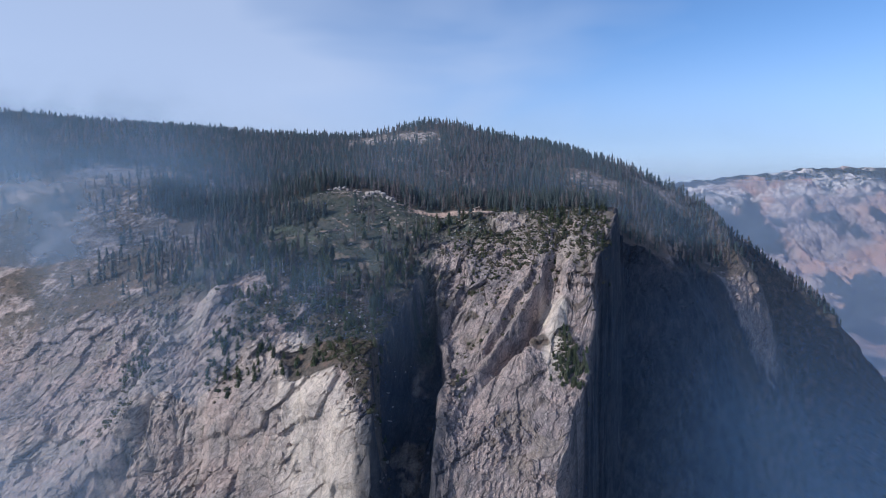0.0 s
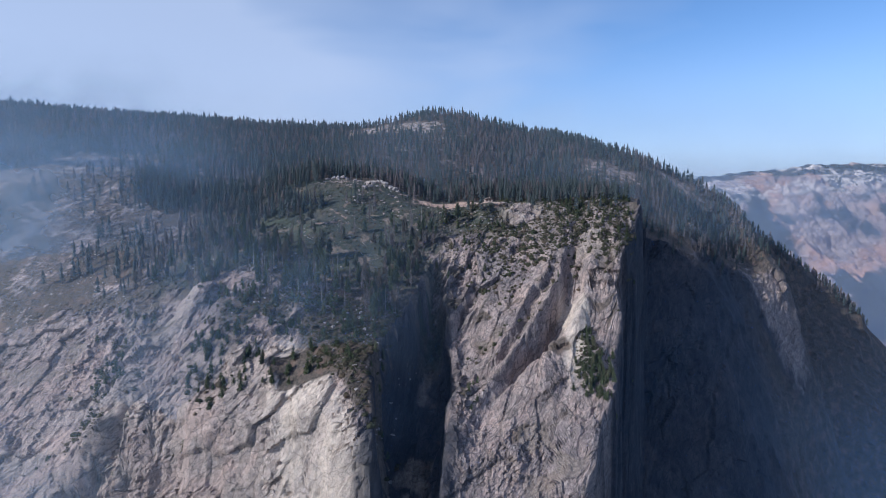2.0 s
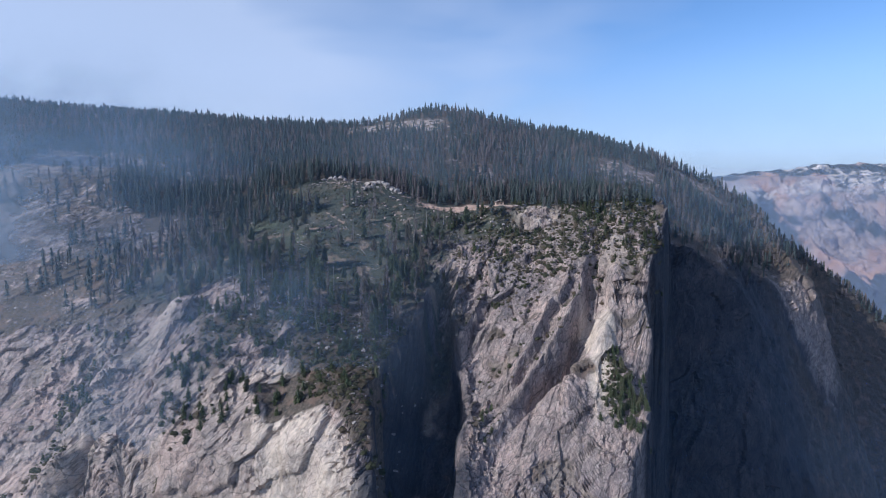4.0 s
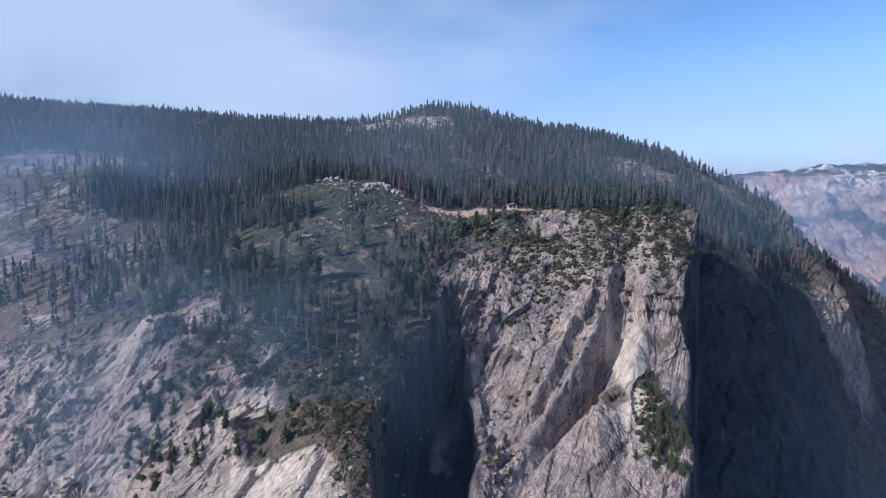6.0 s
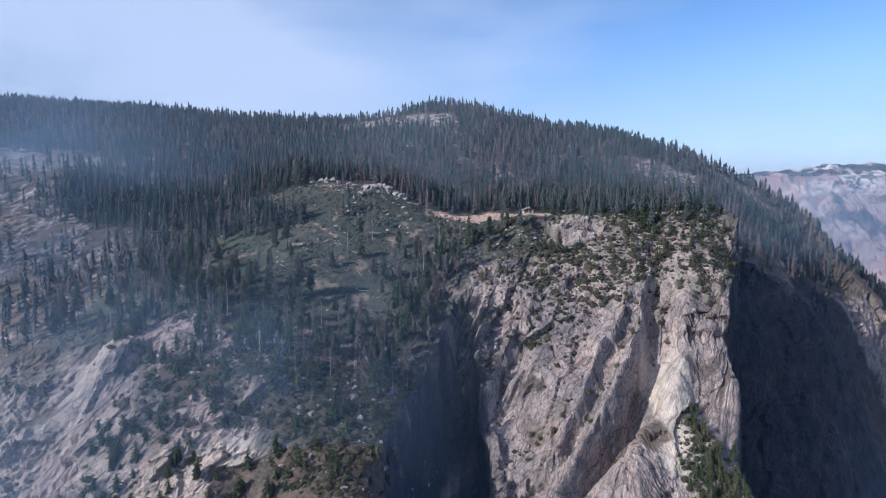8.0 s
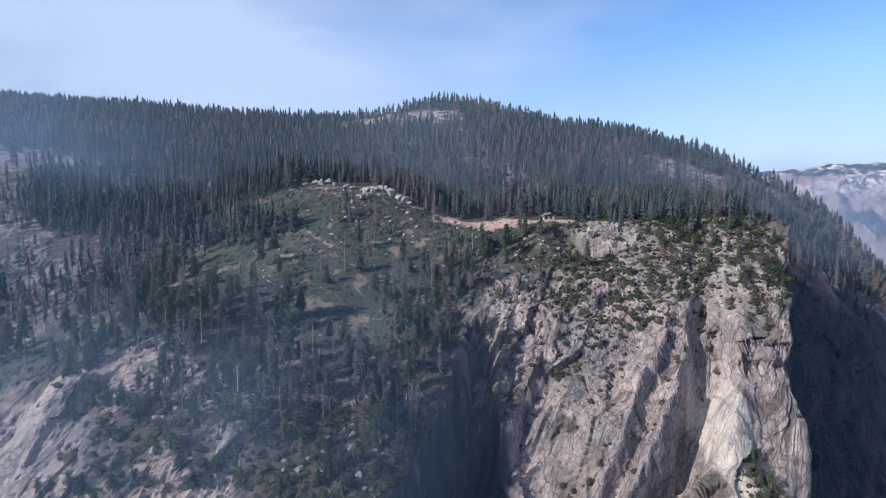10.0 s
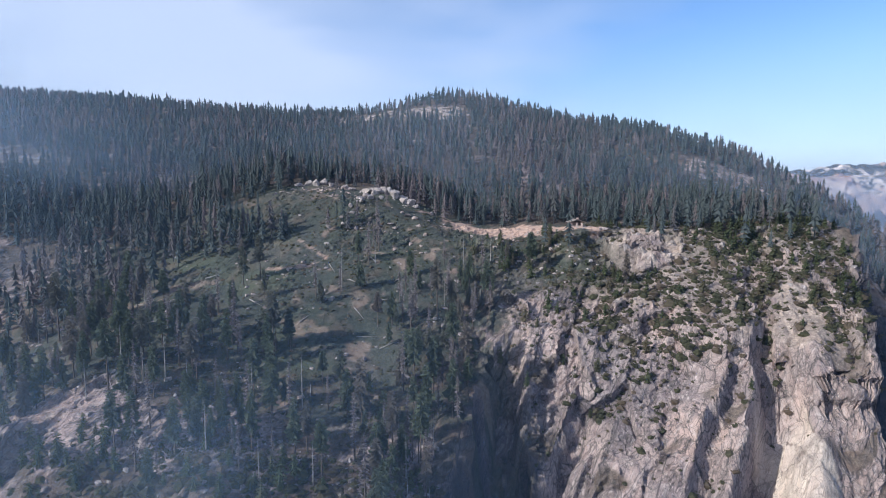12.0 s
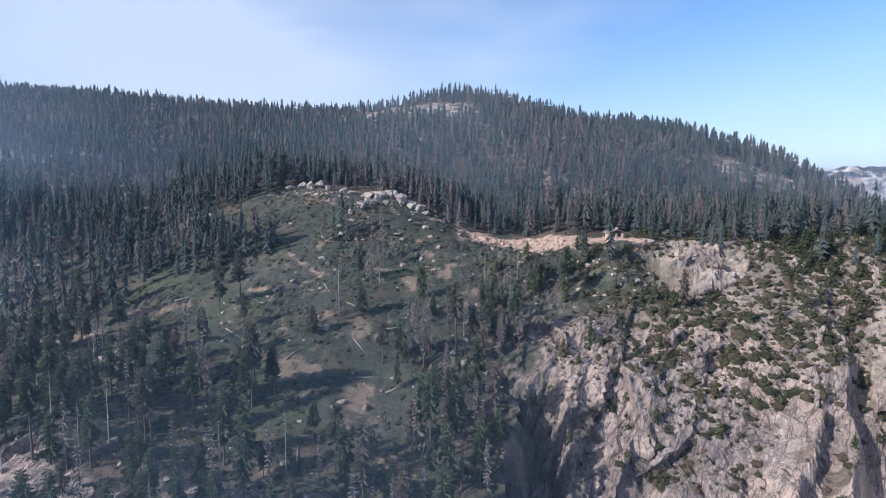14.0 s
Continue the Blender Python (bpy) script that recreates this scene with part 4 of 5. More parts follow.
# single trees on the grassy slope and the ledges
lone = np.array([(-119, 560), (-96, 563), (-93, 559), (-55, 553), (-51, 549), (-73, 601), (-70, 598), (-57, 565), (-50, 570), (-136, 548), (-127, 541), (-162, 553), (-132, 570),
                 (10, 600), (18, 603), (86, 602), (97, 596), (118, 590), (135, 598), (148, 604), (30, 600), (52, 572), (8, 585), (-6, 592), (140, 588), (128, 584), (155, 592)], float)
r_rim = np.random.RandomState(77)
lone = np.concatenate([lone, np.stack([r_rim.uniform(72, 166, 34), r_rim.normal(612, 8, 34)], axis=1)])
near_sites = np.concatenate([near_sites, lone])
order = np.argsort(np.hypot(near_sites[:, 0] + 45, near_sites[:, 1] - 345))
near_sites = near_sites[order]
SINGLE = 290

GREEN = []
for k in range(7):
    h = (15, 18, 20, 22, 17, 24, 13)[k]
    GREEN.append((h, tree_arrays(h, h * (0.15, 0.14, 0.16, 0.14, 0.19, 0.13, 0.20)[k], 150, (0.22, 0.3, 0.42, 0.28, 0.15, 0.48, 0.1)[k], 200 + k, sub=3, droop=0.12)))
DRY = [(h, tree_arrays(h, h * 0.08, 105, 0.22, 300 + k, sub=2, ragged=0.75, core=False)) for k, h in enumerate((16, 19, 21))]


def make_conifer(h, arrays, mat, label, category, name):
    ob = new(name)
    tv, tf, cv, cf = arrays
    part("trunk", mesh_of("trunk", tv, tf, M_BARK, True), ob)
    part("crown", mesh_of("crown", cv, cf, mat), ob)
    return tagged(ob, label, category, "conifers on the slope")


YOUNG = [(h, tree_arrays(h, h * q, 52, 0.03, 250 + k, sub=3, ragged=0.6)) for k, (h, q) in enumerate(((7, 0.34), (9, 0.28), (6, 0.4)))]
masters = [make_conifer(h, a, M_NEEDLES, "tall slender dark green conifer with drooping branches", "tree", "conifer") for h, a in GREEN]
dry_masters = [make_conifer(h, a, M_DEAD, "dead conifer with brown needles and thin crown", "tree", "dead_conifer") for h, a in DRY]
snags = []
for k, h in enumerate((13, 17)):
    v, f = snag_arrays(h, 400 + k)
    snags.append(tagged(new("snag", mesh_of("snag", v, f, M_SILVER)), "bare silver-grey dead trunk with broken stubs", "tree", "dead trunks on the slope"))
used = set()
for i, (x, y) in enumerate(near_sites[:SINGLE]):
    pick = rng.uniform()
    pool = masters if pick < 0.52 else dry_masters if pick < 0.87 else snags
    src = pool[rng.randint(len(pool))]
    m = pose(x, y, float(ground_z(x, y)) - 0.2, 0, 0, rng.uniform(0, 360)) @ Matrix.Diagonal((*[rng.uniform(0.72, 1.25)] * 3, 1))
    if src in used:
        ob = copy_thing(src, m)
        ob.matrix_basis = m
    else:
        src.matrix_basis = m
        used.add(src)


young = [make_conifer(h, a, M_YOUNG, "small bushy green pine on the rocks", "tree", "young_pine") for h, a in YOUNG]
ledge = []
while len(ledge) < 230:
    x, y = rng.uniform(-22, 172), rng.uniform(500, 640)
    if np.hypot(x - 39, y - 614) > 13 and rng.uniform() < step(515, 600, y) * (1 if x > 15 else 0.35) * (0.35 + 0.65 * step(-0.1, 0.25, fbm(x / 20, y / 20, 0, 3, 141))) and on_grid(dirt, x, y) < 0.2 and on_grid(OUTCROP, x, y) < 0.3 and not (26 < x < 52 and y > 588):
        ledge.append((x, y, rng.uniform(0.45, 1.15)))
ledge += [(rng.uniform(-185, -42), rng.uniform(424, 482), rng.uniform(0.5, 1.3)) for _ in range(170)]
ledge += [(rng.normal(-163, 9), rng.normal(470, 9), rng.uniform(0.5, 1.1)) for _ in range(12)]
ledge += [(rng.normal(-244, 9), rng.normal(466, 13), rng.uniform(0.6, 1.3)) for _ in range(45)]
ledge += [(rng.normal(106, 7), rng.normal(458, 12), rng.uniform(0.6, 1.1)) for _ in range(95)]
ledge += [(rng.normal(14, 4), rng.normal(449, 7), rng.uniform(0.5, 0.8)) for _ in range(9)]
ledge.sort(key=lambda p: math.hypot(p[0] + 45, p[1] - 345))
for x, y, q in ledge[:290]:
    src = young[rng.randint(3)]
    m = pose(x, y, float(ground_z(x, y)) - 0.3, 0, 0, rng.uniform(0, 360)) @ Matrix.Diagonal((q, q, q, 1))
    if src in used:
        copy_thing(src, m).matrix_basis = m
    else:
        src.matrix_basis = m
        used.add(src)
    tagged(src, group="young pines")


def forest(name, places, templates, seed, label, mat=M_FOREST):
    """Many far conifers joined into one mesh of woods."""
    r = np.random.RandomState(seed)
    kind = r.randint(0, len(templates), len(places))
    V, F, T, base = [], [], [], 0
    z = ground_z(places[:, 0], places[:, 1]) - 0.4
    size = r.uniform(0.6, 1.15, len(places)) * (1 + 0.12 * fbm(places[:, 0] / 60, places[:, 1] / 60, 0, 3, 121))
    tint = np.clip(r.uniform(0, 1, len(places)) + 0.6 * fbm(places[:, 0] / 60, places[:, 1] / 60, 0, 3, 123), 0, 1)
    for k, (v, f) in enumerate(templates):
        idx = np.nonzero(kind == k)[0]
        if not len(idx):
            continue
        a = r.uniform(0, 6.283, len(idx))
        c, s = np.cos(a)[:, None], np.sin(a)[:, None]
        q = size[idx][:, None]
        px = (v[None, :, 0] * c - v[None, :, 1] * s) * q + places[idx, 0][:, None]
        py = (v[None, :, 0] * s + v[None, :, 1] * c) * q + places[idx, 1][:, None]
        pz = v[None, :, 2] * q * r.uniform(0.85, 1.12, len(idx))[:, None] + z[idx][:, None]
        V.append(np.stack([px, py, pz], axis=-1).reshape(-1, 3))
        F.append((f[None] + (np.arange(len(idx)) * len(v))[:, None, None] + base).reshape(-1, 3))
        T.append(np.repeat(tint[idx], len(v)))
        base += len(idx) * len(v)
    me = mesh_of(name, np.concatenate(V), np.concatenate(F), mat, False, [("tint", np.concatenate(T))])
    tagged(new(name, me), label, "forest", kind="stuff")


def joined(arrays):
    tv, tf, cv, cf = arrays
    return np.concatenate([tv, cv]), np.concatenate([tf, cf + len(tv)]).astype(int)


def spruce_arrays(height, radius, tiers, sides, bare, seed, blunt=0.65):
    """A conifer of the woods: trunk and overlapping ragged tiers of hanging boughs. Returns verts and triangles."""
    r = np.random.RandomState(seed)
    v, f = [], []
    for k, q in ((-0.03, 1.0), (0.7, 0.45)):
        for s in range(3):
            v.append((q * 0.013 * height * math.cos(2.1 * s), q * 0.013 * height * math.sin(2.1 * s), k * height))
    for s in range(3):
        n = (s + 1) % 3
        f += [(s, n, n + 3), (s, n + 3, s + 3)]
    lean = r.uniform(-0.015, 0.015, 2) * height
    for i in range(tiers):
        k = bare + (1 - bare) * (i + r.uniform(0.0, 0.7)) / tiers
        wide = radius * (1.06 - (k - bare) / (1 - bare)) ** blunt * r.uniform(0.75, 1.1)
        drop = (1 - bare) * height / tiers * r.uniform(1.2, 1.9)
        a0 = r.uniform(0, 6.283)
        ox, oy = lean * k * k
        top = len(v)
        v.append((ox + r.uniform(-0.1, 0.1) * wide, oy + r.uniform(-0.1, 0.1) * wide, min(k * height + 0.55 * drop, height)))
        for s in range(2 * sides):
            a = a0 + math.pi * (s + r.uniform(-0.35, 0.35)) / sides
            q = wide * (r.uniform(0.8, 1.25) if s % 2 else r.uniform(0.35, 0.62))
            v.append((ox + q * math.cos(a), oy + q * math.sin(a), k * height - drop * (r.uniform(0.25, 0.6) if s % 2 else r.uniform(0.0, 0.3))))
        for s in range(2 * sides):
            f.append((top, top + 1 + s, top + 1 + (s + 1) % (2 * sides)))
    return np.array(v, float), np.array(f, int)


mid_templates = [spruce_arrays(0.95 * h, h * q, 9, 5, b, 500 + k, t) for k, (h, q, b, t) in enumerate(((17, .17, .12, .6), (20, .15, .18, .55), (22, .15, .25, .6), (15, .19, .08, .7), (19, .10, .35, .5), (24, .13, .2, .6), (18, .13, .3, .45)))]
far_templates = [spruce_arrays(0.82 * h, 1.2 * h * q, 6, 4, b, 600 + k, t - 0.1) for k, (h, q, b, t) in enumerate(((17, .17, .06, .6), (20, .15, .10, .55), (22, .145, .12, .6), (15, .2, .04, .65), (19, .12, .12, .5), (17, .16, .2, .45)))]
middle = far_sites[:, 1] < 820
forest("forest_edge", np.concatenate([near_sites[SINGLE:], far_sites[middle & (far_sites[:, 0] > -420)]]), mid_templates, 21, "dense dark conifer forest with grey-brown dead trees")
forest("forest", far_sites[~(middle & (far_sites[:, 0] > -420))], far_templates, 22, "dense dark conifer forest covering the hill")

forest("pine_thicket", np.array([p[:2] for p in ledge[290:]]), [joined(tree_arrays(h, h * q, 46, 0.03, 260 + k, sub=1, sides=3, levels=(0, 0.6), ragged=0.6)) for k, (h, q) in enumerate(((7, 0.34), (9, 0.28), (6, 0.4)))], 23, "small bushy pines scattered on the granite", M_PINE)


# ---- shrubs, stones, boulders ----
def stuff(name, places, templates, size, seed, mat, label, category, tilt=0.0, sink=0.2, squash=(0.8, 1.2)):
    """Countless small things joined into one mesh."""
    r = np.random.RandomState(seed)
    kind = r.randint(0, len(templates), len(places))
    V, F, T, base = [], [], [], 0
    z = ground_z(places[:, 0], places[:, 1])
    for k, (v, f) in enumerate(templates):
        idx = np.nonzero(kind == k)[0]
        if not len(idx):
            continue
        a = r.uniform(0, 6.283, len(idx))
        c, s = np.cos(a)[:, None], np.sin(a)[:, None]
        q = size[idx][:, None]
        px = (v[None, :, 0] * c - v[None, :, 1] * s) * q + places[idx, 0][:, None]
        py = (v[None, :, 0] * s + v[None, :, 1] * c) * q + places[idx, 1][:, None]
        pz = v[None, :, 2] * q * r.uniform(*squash, len(idx))[:, None] + z[idx][:, None] - sink * q
        V.append(np.stack([px, py, pz], axis=-1).reshape(-1, 3))
        F.append((f[None] + (np.arange(len(idx)) * len(v))[:, None, None] + base).reshape(-1, 3))
        T.append(np.repeat(r.uniform(0, 1, len(idx)), len(v)))
        base += len(idx) * len(v)
    me = mesh_of(name, np.concatenate(V), np.concatenate(F), mat, False, [("tint", np.concatenate(T))])
    return tagged(new(name, me), label, category, kind="stuff")


def rock_arrays(seed, cuts=16, level=4):
    """An angular block: a ball cut by random planes."""
    r = np.random.RandomState(seed)
    bm = bmesh.new()
    bmesh.ops.create_cube(bm, size=2)
    bmesh.ops.subdivide_edges(bm, edges=bm.edges[:], cuts=level, use_grid_fill=True)
    bmesh.ops.triangulate(bm, faces=bm.faces[:])
    bm.verts.index_update()
    v = np.array([q.co for q in bm.verts])
    f = np.array([[q.index for q in face.verts] for face in bm.faces])
    bm.free()
    v = 0.5 * v + 0.6 * v / np.linalg.norm(v, axis=1)[:, None]
    for _ in range(cuts):
        n = r.normal(size=3)
        n /= np.linalg.norm(n)
        d = r.uniform(0.55, 0.9)
        over = np.maximum(v @ n - d, 0)
        v = v - over[:, None] * n
    v = v * r.uniform(0.7, 1.25, 3) + r.uniform(-0.03, 0.03, v.shape)
    return v, f


def shrub_arrays(seed, leaves=16):
    """A low lumpy mound with leaf sprays standing out of it."""
    r = np.random.RandomState(seed)
    bm = bmesh.new()
    bmesh.ops.create_icosphere(bm, subdivisions=1, radius=0.85)
    v = np.array([q.co for q in bm.verts])
    f = [[q.index for q in face.verts] for face in bm.faces]
    bm.free()
    f = [t for t in f if max(v[t, 2]) > 0.05]
    v = v * r.uniform(0.65, 1.2, (len(v), 1)) * (1, r.uniform(0.7, 1.1), 0.62)
    v = list(v)
    for _ in range(leaves):
        a, k = r.uniform(0, 6.283), r.uniform(0, 1) ** 0.6
        c = np.array((math.cos(a) * k, math.sin(a) * k, math.sqrt(max(0.0, 1 - k * k)) * 0.6))
        i = len(v)
        for _ in range(3):
            v.append(c + r.normal(size=3) * (0.15, 0.15, 0.14))
        f.append((i, i + 1, i + 2))
    return np.array(v), np.array(f)


def pick_sites(x0, x1, y0, y1, spacing, seed, chance):
    x, y, r = scatter(x0, x1, y0, y1, spacing, seed)
    keep = r.uniform(0, 1, x.size) < chance(x, y)
    return np.stack([x[keep], y[keep]], axis=1)


def shrub_chance(x, y):
    n = fbm(x / 16, y / 16, 0, 3, 131)
    face = step(-15, 0, x) * step(170, 160, x) * step(460, 575, y) * step(640, 615, y) * (0.2 + 0.8 * step(-0.2, 0.2, n)) * 0.9
    face = np.maximum(face, 0.9 * step(25, 45, x) * step(172, 164, x) * step(525, 545, y + 10 * n) * step(640, 615, y))
    spur = on_grid(SHRUBBY, x, y) * 0.9
    slope = step(-210, -180, x) * step(-20, -35, x) * step(470, 490, y) * step(660, 640, y) * (0.25 + 0.7 * step(-0.4, 0.2, n)) * (on_grid(dirt, x, y) < 0.3)
    rim = step(-45, -30, x) * step(66, 50, x) * step(568, 582, y) * step(640, 628, y) * 0.6
    slabs = step(-300, -270, x) * step(-140, -160, x) * step(418, 430, y) * step(486, 474, y) * step(0.0, 0.3, n) * 0.6
    ledges = step(1.0, 0.6, np.hypot((x - 103) / 15, (y - 464) / 24)) * 0.9 + step(1.0, 0.6, np.hypot((x - 14) / 10, (y - 449) / 12)) * 0.8
    ledges = ledges + step(1.0, 0.6, np.hypot((x + 162) / 16, (y - 462) / 10)) * 0.7
    clear = step(8, 13, np.hypot(x - 39, y - 616)) * (1 - 0.9 * on_grid(OUTCROP, x, y)) * (on_grid(dirt, x, y) < 0.4)
    clear = clear * (1 - 0.8 * on_grid(pale_sunlit, x, y) * (np.hypot((x - 99) / 16, (y - 464) / 24) > 1))
    clear = clear * (1 - 0.85 * on_grid(BENCH, x, y)) * (1 - 0.85 * on_grid(PROW, x, y) * (np.hypot((x - 99) / 16, (y - 464) / 24) > 1)) * (0.15 + 0.85 * step(2.7, 1.8, on_grid(SLOPE, x, y)))
    return clear * np.clip(np.maximum.reduce([face, spur, slope, rim, slabs, ledges]), 0, 1)


def stone_chance(x, y):
    n = fbm(x / 20, y / 20, 0, 3, 133)
    m = fbm(x / 8, y / 8, 0, 2, 134)
    slope = step(-230, -190, x) * step(-20, -30, x) * step(440, 470, y) * step(660, 640, y) * (0.03 + 0.4 * step(0.2, 0.45, n))
    face = step(-15, 0, x) * step(170, 160, x) * step(540, 570, y) * step(650, 630, y) * (0.3 + 0.5 * step(0.0, 0.35, n))
    left = step(-190, -240, x) * step(480, 500, y) * step(760, 720, y) * step(0.0, 0.3, n) * 0.8
    knoll = step(1.1, 0.7, np.hypot((x + 92) / 48, (y - 656) / 12)) * 0.9
    spur = on_grid(SHRUBBY, x, y) * 0.4
    trail = step(-110, -100, x) * step(-25, -35, x) * step(560, 580, y) * step(640, 620, y) * step(0.1, 0.35, m) * 0.25
    return np.clip(np.maximum.reduce([slope, face, left, knoll, spur, trail]), 0, 1)


r_small = np.random.RandomState(31)
shrubs = pick_sites(-300, 172, 396, 660, 2.35, 41, shrub_chance)
stuff("shrubs", shrubs, [shrub_arrays(700 + k) for k in range(6)], (0.4 + 1.3 * r_small.uniform(0, 1, len(shrubs)) ** 2) * (1 + 0.9 * step(0, 30, shrubs[:, 0]) + 0.45 * step(20, 50, shrubs[:, 0]) * step(525, 550, shrubs[:, 1]) + 1.5 * step(490, 478, shrubs[:, 1]) * step(0, -30, shrubs[:, 0])), 43, M_SHRUB, "low green and dry shrubs on granite ledges", "shrubs", squash=(0.7, 1.3))
stones = pick_sites(-520, 172, 396, 760, 3.4, 45, stone_chance)
stuff("stones", stones, [rock_arrays(720 + k, 9, 1) for k in range(6)], r_small.uniform(0.25, 1.0, len(stones)) ** 2 * 1.3 + 0.2, 47, M_BOULDER, "scattered pale angular granite stones", "stones", squash=(0.5, 1.0))

rocks = [mesh_of("boulder", *rock_arrays(740 + k, 22, 6), M_BOULDER) for k in range(5)]


def boulder(x, y, size, flat=0.75, label="pale grey angular granite boulder on the slope"):
    ob = new("boulder", rocks[rng.randint(len(rocks))])
    ob.matrix_basis = pose(x, y, float(ground_z(x, y)) + 0.25 * size * flat, rng.uniform(-12, 12), rng.uniform(-12, 12), rng.uniform(0, 360)) @ Matrix.Diagonal((size, size, size * flat, 1))
    return tagged(ob, label, "boulder", "boulders")


for x, y, size in ((-127, 667, 5.0), (-122, 669, 5.6), (-117, 668, 6.0), (-112, 670, 5.2), (-107, 668, 4.6), (-98, 664, 4.8), (-94, 663, 4.0), (-84, 660, 5.4), (-80, 662, 6.4), (-76, 660, 6.8), (-72, 662, 7.2), (-67, 661, 7.6), (-62, 660, 7.0), (-57, 659, 5.6), (-53, 657, 4.4),
                   (-78, 655, 5.2), (-83, 650, 5.0), (-80, 646, 4.2), (-86, 643, 4.4), (-84, 638, 3.6), (-90, 634, 3.4), (-88, 628, 3.6), (-94, 624, 3.0), (-92, 618, 2.6), (-60, 634, 3.4), (-57, 631, 4.0), (-52, 629, 3.2), (-66, 621, 3.6), (-63, 617, 3.2), (-68, 614, 2.6), (-50, 620, 2.4), (-46, 612, 2.8), (-54, 606, 2.6),
                   (-78, 533, 3.6), (-80, 530, 2.2), (-58, 590, 2.0), (-48, 598, 2.4), (-124, 551, 1.6), (-112, 550, 1.8), (-66, 464, 4.6), (-64, 460, 4.0), (-67, 470, 3.4), (-62, 454, 3.8), (60, 622, 3.2), (72, 622, 2.6),
                   (-20, 622, 2.4), (18, 607, 2.2), (24, 604, 1.8), (130, 600, 2.4), (152, 604, 3.0), (-176, 486, 3.0), (-186, 484, 2.6), (-196, 482, 3.4), (-208, 486, 2.8)):
    boulder(x, y, size * (0.72 if y > 640 else 0.58), rng.uniform(0.55, 0.95))

for x, y, size, flat in ((50, 592, 2.6, 0.7), (57, 588, 3.0, 0.75), (46, 610, 2.6, 0.4), (52, 615, 3.0, 0.4), (94, 606, 2.8, 0.45), (86, 614, 3.0, 0.4), (101, 603, 2.6, 0.45)):
    boulder(x, y, size, flat, "large grey blocky granite outcrop below the rim")


def fallen_log(x, y, length, turn):
    dz = float(ground_z(x + math.cos(radians(turn)) * length / 2, y + math.sin(radians(turn)) * length / 2) - ground_z(x - math.cos(radians(turn)) * length / 2, y - math.sin(radians(turn)) * length / 2))
    v, f = [], []
    for k, q in ((-0.5, 0.25), (0.0, 0.2), (0.5, 0.1)):
        for s in range(7):
            a = 2 * math.pi * s / 7
            v.append((k * length, q * math.cos(a), q * math.sin(a)))
    for i in range(2):
        for s in range(7):
            p, n = i * 7 + s, i * 7 + (s + 1) % 7
            f += [(p, n, n + 7), (p, n + 7, p + 7)]
    f += [(0, s + 1, s) for s in range(1, 6)] + [(14, 14 + s, 15 + s) for s in range(1, 6)]
    ob = new("fallen_log", mesh_of("fallen_log", v, f, M_SILVER, True))
    ob.matrix_basis = pose(x, y, float(ground_z(x, y)) + 0.25, 0, -math.degrees(math.atan2(dz, length)), turn)
    tagged(ob, "weathered silver fallen tree trunk on the slope", "log", "fallen logs")


for x, y, length, turn in ((-92, 583, 9, -60), (-63, 566, 9, 15), (-70, 545, 10, 8), (-88, 512, 9, 100), (-84, 492, 11, -20), (-122, 556, 8, -30), (-140, 545, 7, 20), (-75, 556, 8, -45), (-60, 540, 9, 20),
                           (-150, 580, 8, 10), (-160, 600, 9, 5), (-98, 548, 7, 60), (-80, 575, 6, -25), (-50, 520, 10, 80), (-46, 505, 11, 75), (-70, 480, 10, 30), (-108, 500, 8, -10), (-135, 520, 9, 12),
                           (-175, 560, 8, -15), (-66, 520, 8, 65), (-94, 470, 9, 25), (-58, 580, 7, 35), (-72, 590, 6, -50), (-110, 535, 6, 15)):
    fallen_log(x, y, length, turn)


# ---- the stone hut on the rim ----
def box(bm, x0, x1, y0, y1, z0, z1):
    m = Matrix.Translation(((x0 + x1) / 2, (y0 + y1) / 2, (z0 + z1) / 2)) @ Matrix.Diagonal((x1 - x0, y1 - y0, z1 - z0, 1))
    bmesh.ops.create_cube(bm, size=1, matrix=m)


def from_bm(name, bm, mat, bevel=0.0):
    if bevel:
        bmesh.ops.bevel(bm, geom=bm.edges[:], offset=bevel, segments=1, affect="EDGES")
    me = bpy.data.meshes.new(name)
    bm.to_mesh(me)
    bm.free()
    me.materials.append(mat)
    return me


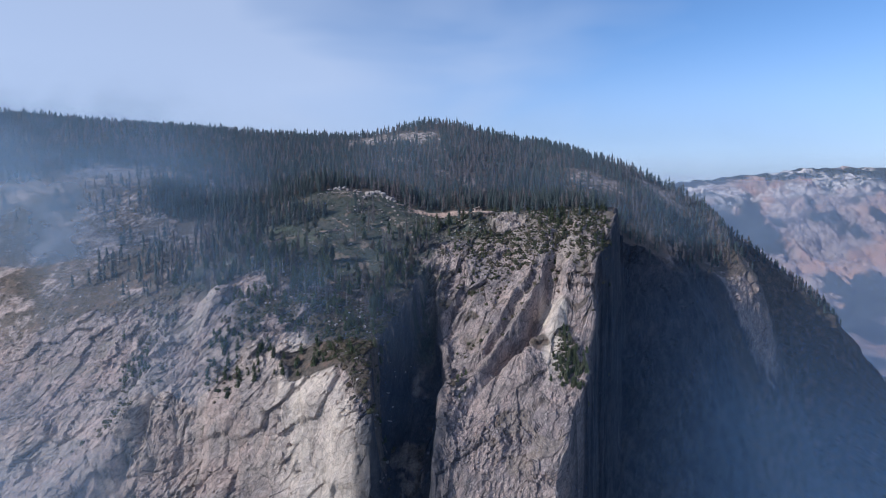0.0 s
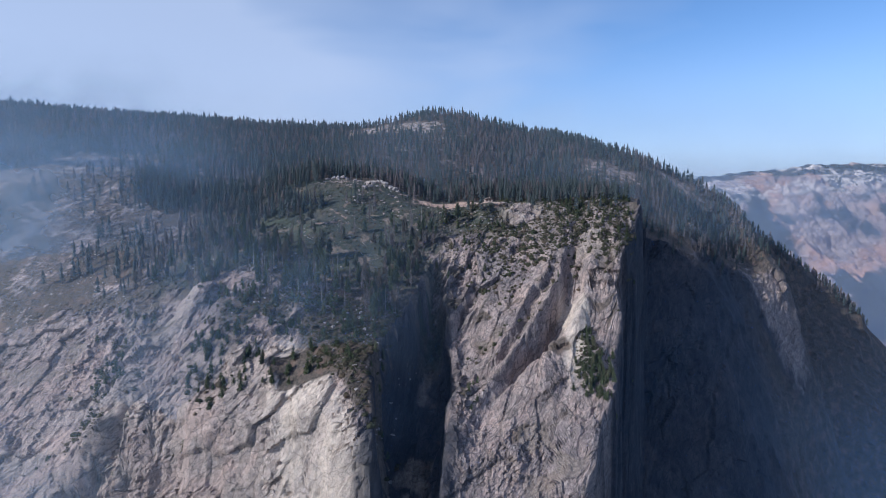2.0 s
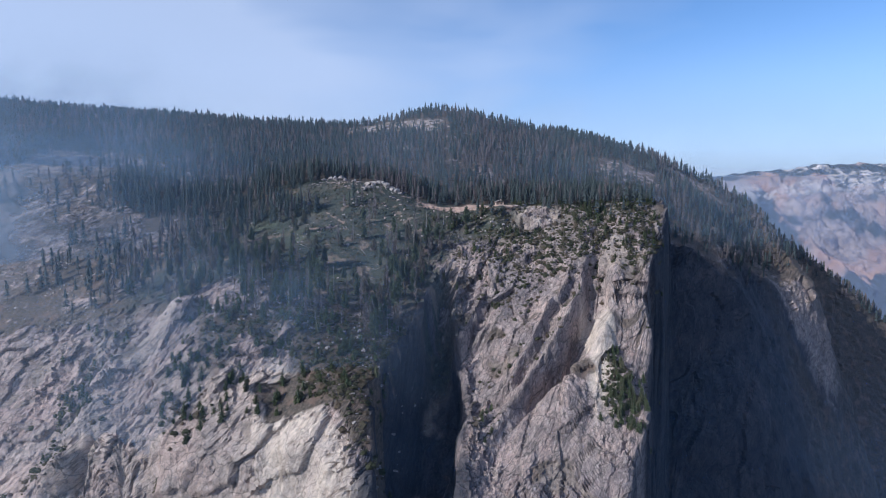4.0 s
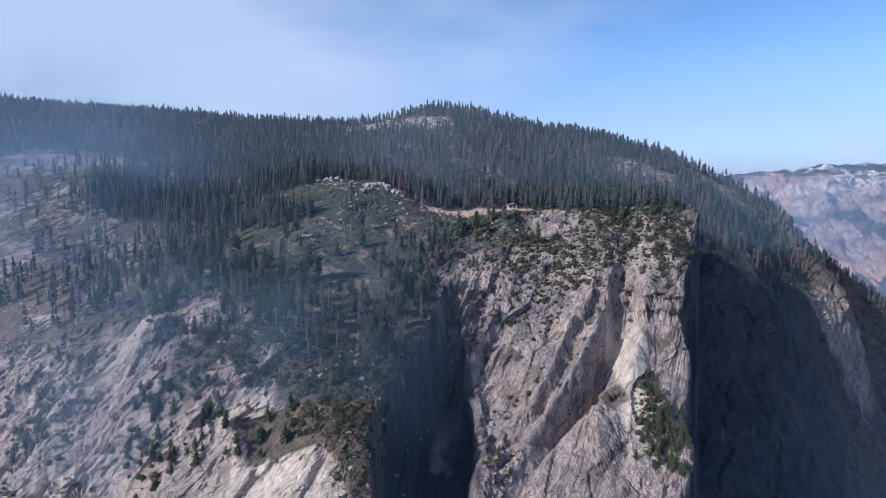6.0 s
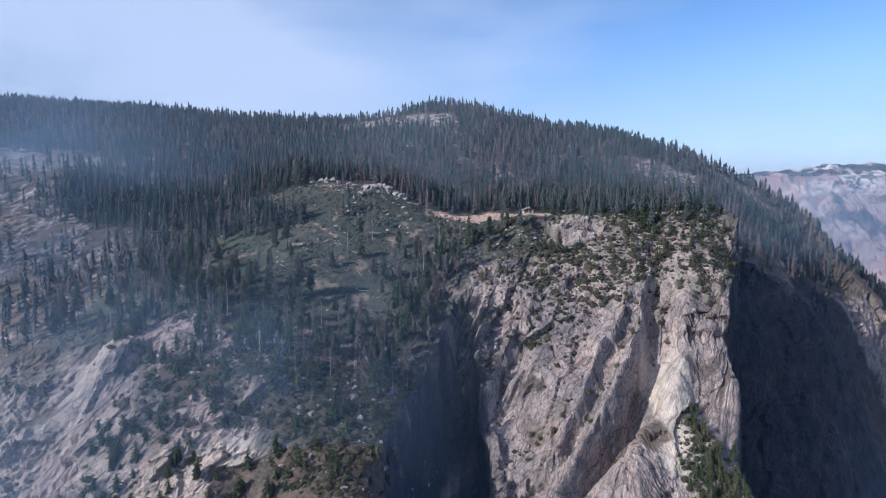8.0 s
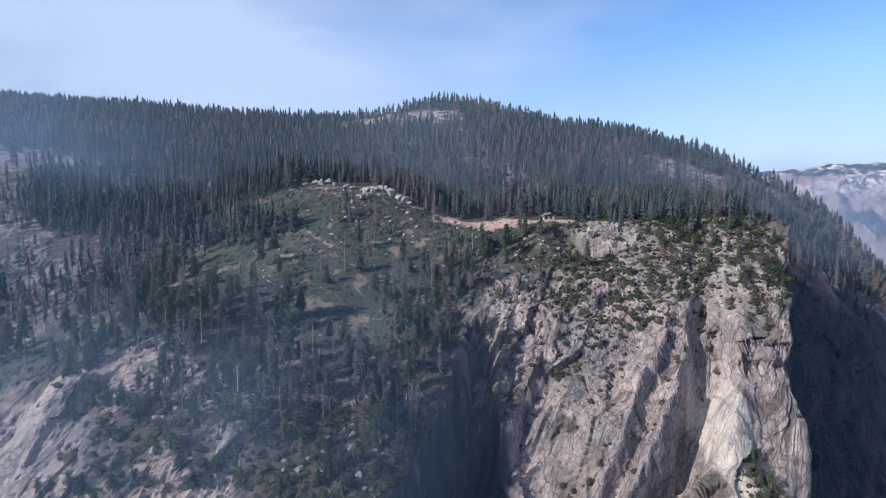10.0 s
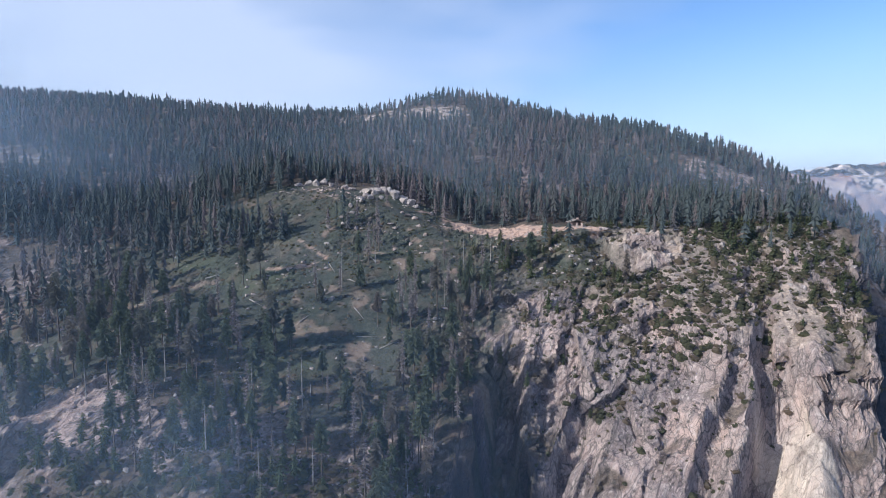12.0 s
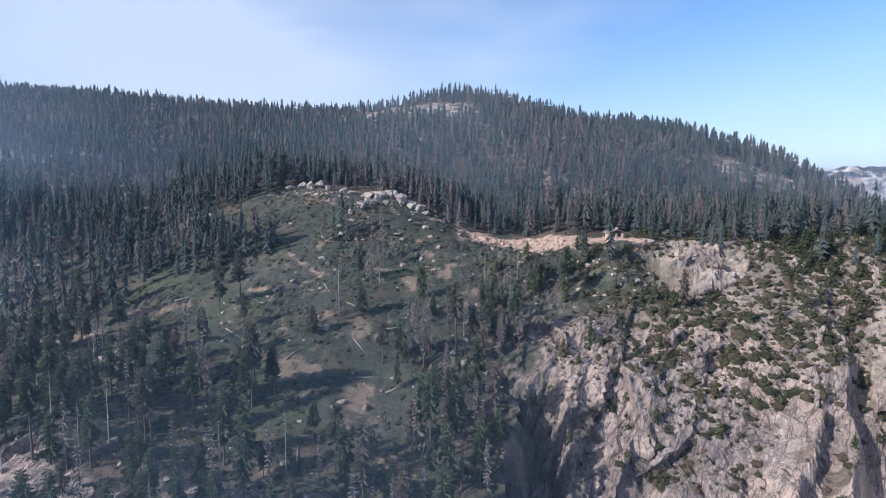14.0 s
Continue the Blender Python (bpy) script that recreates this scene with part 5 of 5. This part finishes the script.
def hut(x, y):
    m_stone = plain_material("rubble_stone", (0.36, 0.26, 0.21), (0.62, 0.49, 0.41), 1.6)
    m_roof = plain_material("grey_shakes", (0.16, 0.13, 0.11), (0.30, 0.25, 0.21), 3.0)
    m_timber = plain_material("brown_timber", (0.10, 0.07, 0.05), (0.18, 0.13, 0.09), 3.0)
    ob = new("hut")
    ob.matrix_basis = pose(x, y, float(ground_z(x, y)) + 0.1, 0, 0, 8)
    for x0, x1, y0, y1 in ((-3.6, -2.6, -2.6, -1.9), (-0.5, 0.4, -2.6, -1.9), (2.5, 3.5, -2.6, -1.9)):
        bm = bmesh.new()
        box(bm, x0, x1, y0, y1, -0.8, 2.5)
        part("pier", from_bm("pier", bm, m_stone, 0.06), ob, "rubble stone pier")
    for x0, x1, y0, y1, z1 in ((-3.6, 3.5, 1.9, 2.6, 2.5), (-3.6, -2.9, -1.9, 1.9, 2.5), (2.8, 3.5, -1.9, 1.9, 2.5), (-2.6, -0.5, -2.5, -2.1, 0.8), (0.4, 2.5, -2.5, -2.1, 0.8)):
        bm = bmesh.new()
        box(bm, x0, x1, y0, y1, -0.8, z1)
        part("wall", from_bm("wall", bm, m_stone, 0.05), ob)
    for y0 in (-2.4, 2.1):
        bm = bmesh.new()
        box(bm, -4.2, 4.1, y0, y0 + 0.3, 2.5, 2.85)
        part("beam", from_bm("beam", bm, m_timber), ob, "dark timber beam")
    for side in (-1, 1):
        v = [(0, -3.4, 4.25), (0, 3.4, 4.25), (side * 4.7, 3.4, 2.55), (side * 4.7, -3.4, 2.55)]
        v += [(a, b, c + 0.22) for a, b, c in v]
        f = [(0, 1, 2, 3), (7, 6, 5, 4), (0, 4, 5, 1), (1, 5, 6, 2), (2, 6, 7, 3), (3, 7, 4, 0)]
        part("roof", mesh_of("roof", v, f, m_roof), ob, "low-pitched weathered shake roof")
    bm = bmesh.new()
    box(bm, 0.9, 1.9, 0.2, 1.1, 3.4, 5.1)
    part("chimney", from_bm("chimney", bm, m_stone, 0.06), ob, "pale stone chimney")
    tagged(ob, "small open stone hut with low roof beside bare ground", "hut")


hut(39, 624)


# ---- see-through sheets for smoke and haze, placed to suit the camera's view ----
def haze_veil(x0, x1, y, z0, z1, density, seed, fade, tint=(0.39, 0.53, 0.72), even=0.0):
    m, tree, shader = material("haze_sheet")
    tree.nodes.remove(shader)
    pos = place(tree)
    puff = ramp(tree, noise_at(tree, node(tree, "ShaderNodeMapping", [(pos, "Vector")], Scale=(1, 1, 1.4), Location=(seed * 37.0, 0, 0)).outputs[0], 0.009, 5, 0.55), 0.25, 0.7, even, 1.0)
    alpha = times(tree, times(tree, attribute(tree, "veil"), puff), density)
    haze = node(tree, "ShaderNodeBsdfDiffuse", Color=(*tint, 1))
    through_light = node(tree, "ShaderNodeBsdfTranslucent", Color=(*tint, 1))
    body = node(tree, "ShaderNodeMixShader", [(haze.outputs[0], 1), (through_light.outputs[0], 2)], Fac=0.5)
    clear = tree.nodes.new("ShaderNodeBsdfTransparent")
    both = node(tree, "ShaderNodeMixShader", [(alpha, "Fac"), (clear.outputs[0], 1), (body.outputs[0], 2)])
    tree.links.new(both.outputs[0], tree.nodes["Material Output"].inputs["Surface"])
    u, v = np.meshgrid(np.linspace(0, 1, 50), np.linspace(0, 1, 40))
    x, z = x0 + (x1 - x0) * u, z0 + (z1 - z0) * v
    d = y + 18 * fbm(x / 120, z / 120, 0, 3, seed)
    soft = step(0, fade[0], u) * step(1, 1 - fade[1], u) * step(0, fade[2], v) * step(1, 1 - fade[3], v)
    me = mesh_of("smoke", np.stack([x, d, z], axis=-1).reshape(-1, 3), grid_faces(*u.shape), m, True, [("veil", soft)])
    tagged(new("smoke", me), "see-through blue-grey sheet of smoke haze in front of the cliff", "smoke", kind="stuff")


# spots, sizes and densities chosen to haze parts of the camera's view
haze_veil(-700, -95, 250, 180, 600, 0.6, 13, (0.05, 0.3, 0.2, 0.3))
haze_veil(-830, -80, 360, 150, 545, 0.4, 3, (0.05, 0.42, 0.2, 0.35))
haze_veil(-330, 10, 436, 400, 610, 0.29, 4, (0.1, 0.35, 0.2, 0.4))
haze_veil(-1100, -150, 575, 430, 720, 0.62, 5, (0.05, 0.28, 0.2, 0.45))
haze_veil(-1300, -170, 720, 540, 770, 0.52, 7, (0.05, 0.3, 0.2, 0.45))
# blue tints lay haze over the shaded bowl and the faces
haze_veil(30, 420, 130, 300, 600, 0.39, 21, (0.2, 0.05, 0.1, 0.3), (0.24, 0.42, 0.72), 0.3)
haze_veil(170, 900, 560, 80, 500, 0.12, 9, (0.3, 0.05, 0.1, 0.5), (0.20, 0.40, 0.78), 0.3)
haze_veil(-250, 1000, 352, 60, 680, 0.03, 11, (0.1, 0.02, 0.1, 0.15), (0.10, 0.32, 0.80))
haze_veil(-700, 560, 690, 520, 720, 0.15, 15, (0.1, 0.15, 0.15, 0.35), (0.39, 0.53, 0.72), 0.5)
haze_veil(-420, -45, 250, 545, 645, 0.16, 17, (0.1, 0.3, 0.4, 0.4))
haze_veil(250, 2600, 1700, -20, 715, 0.44, 19, (0.06, 0.02, 0.1, 0.16), (0.42, 0.50, 0.72), 1.0)
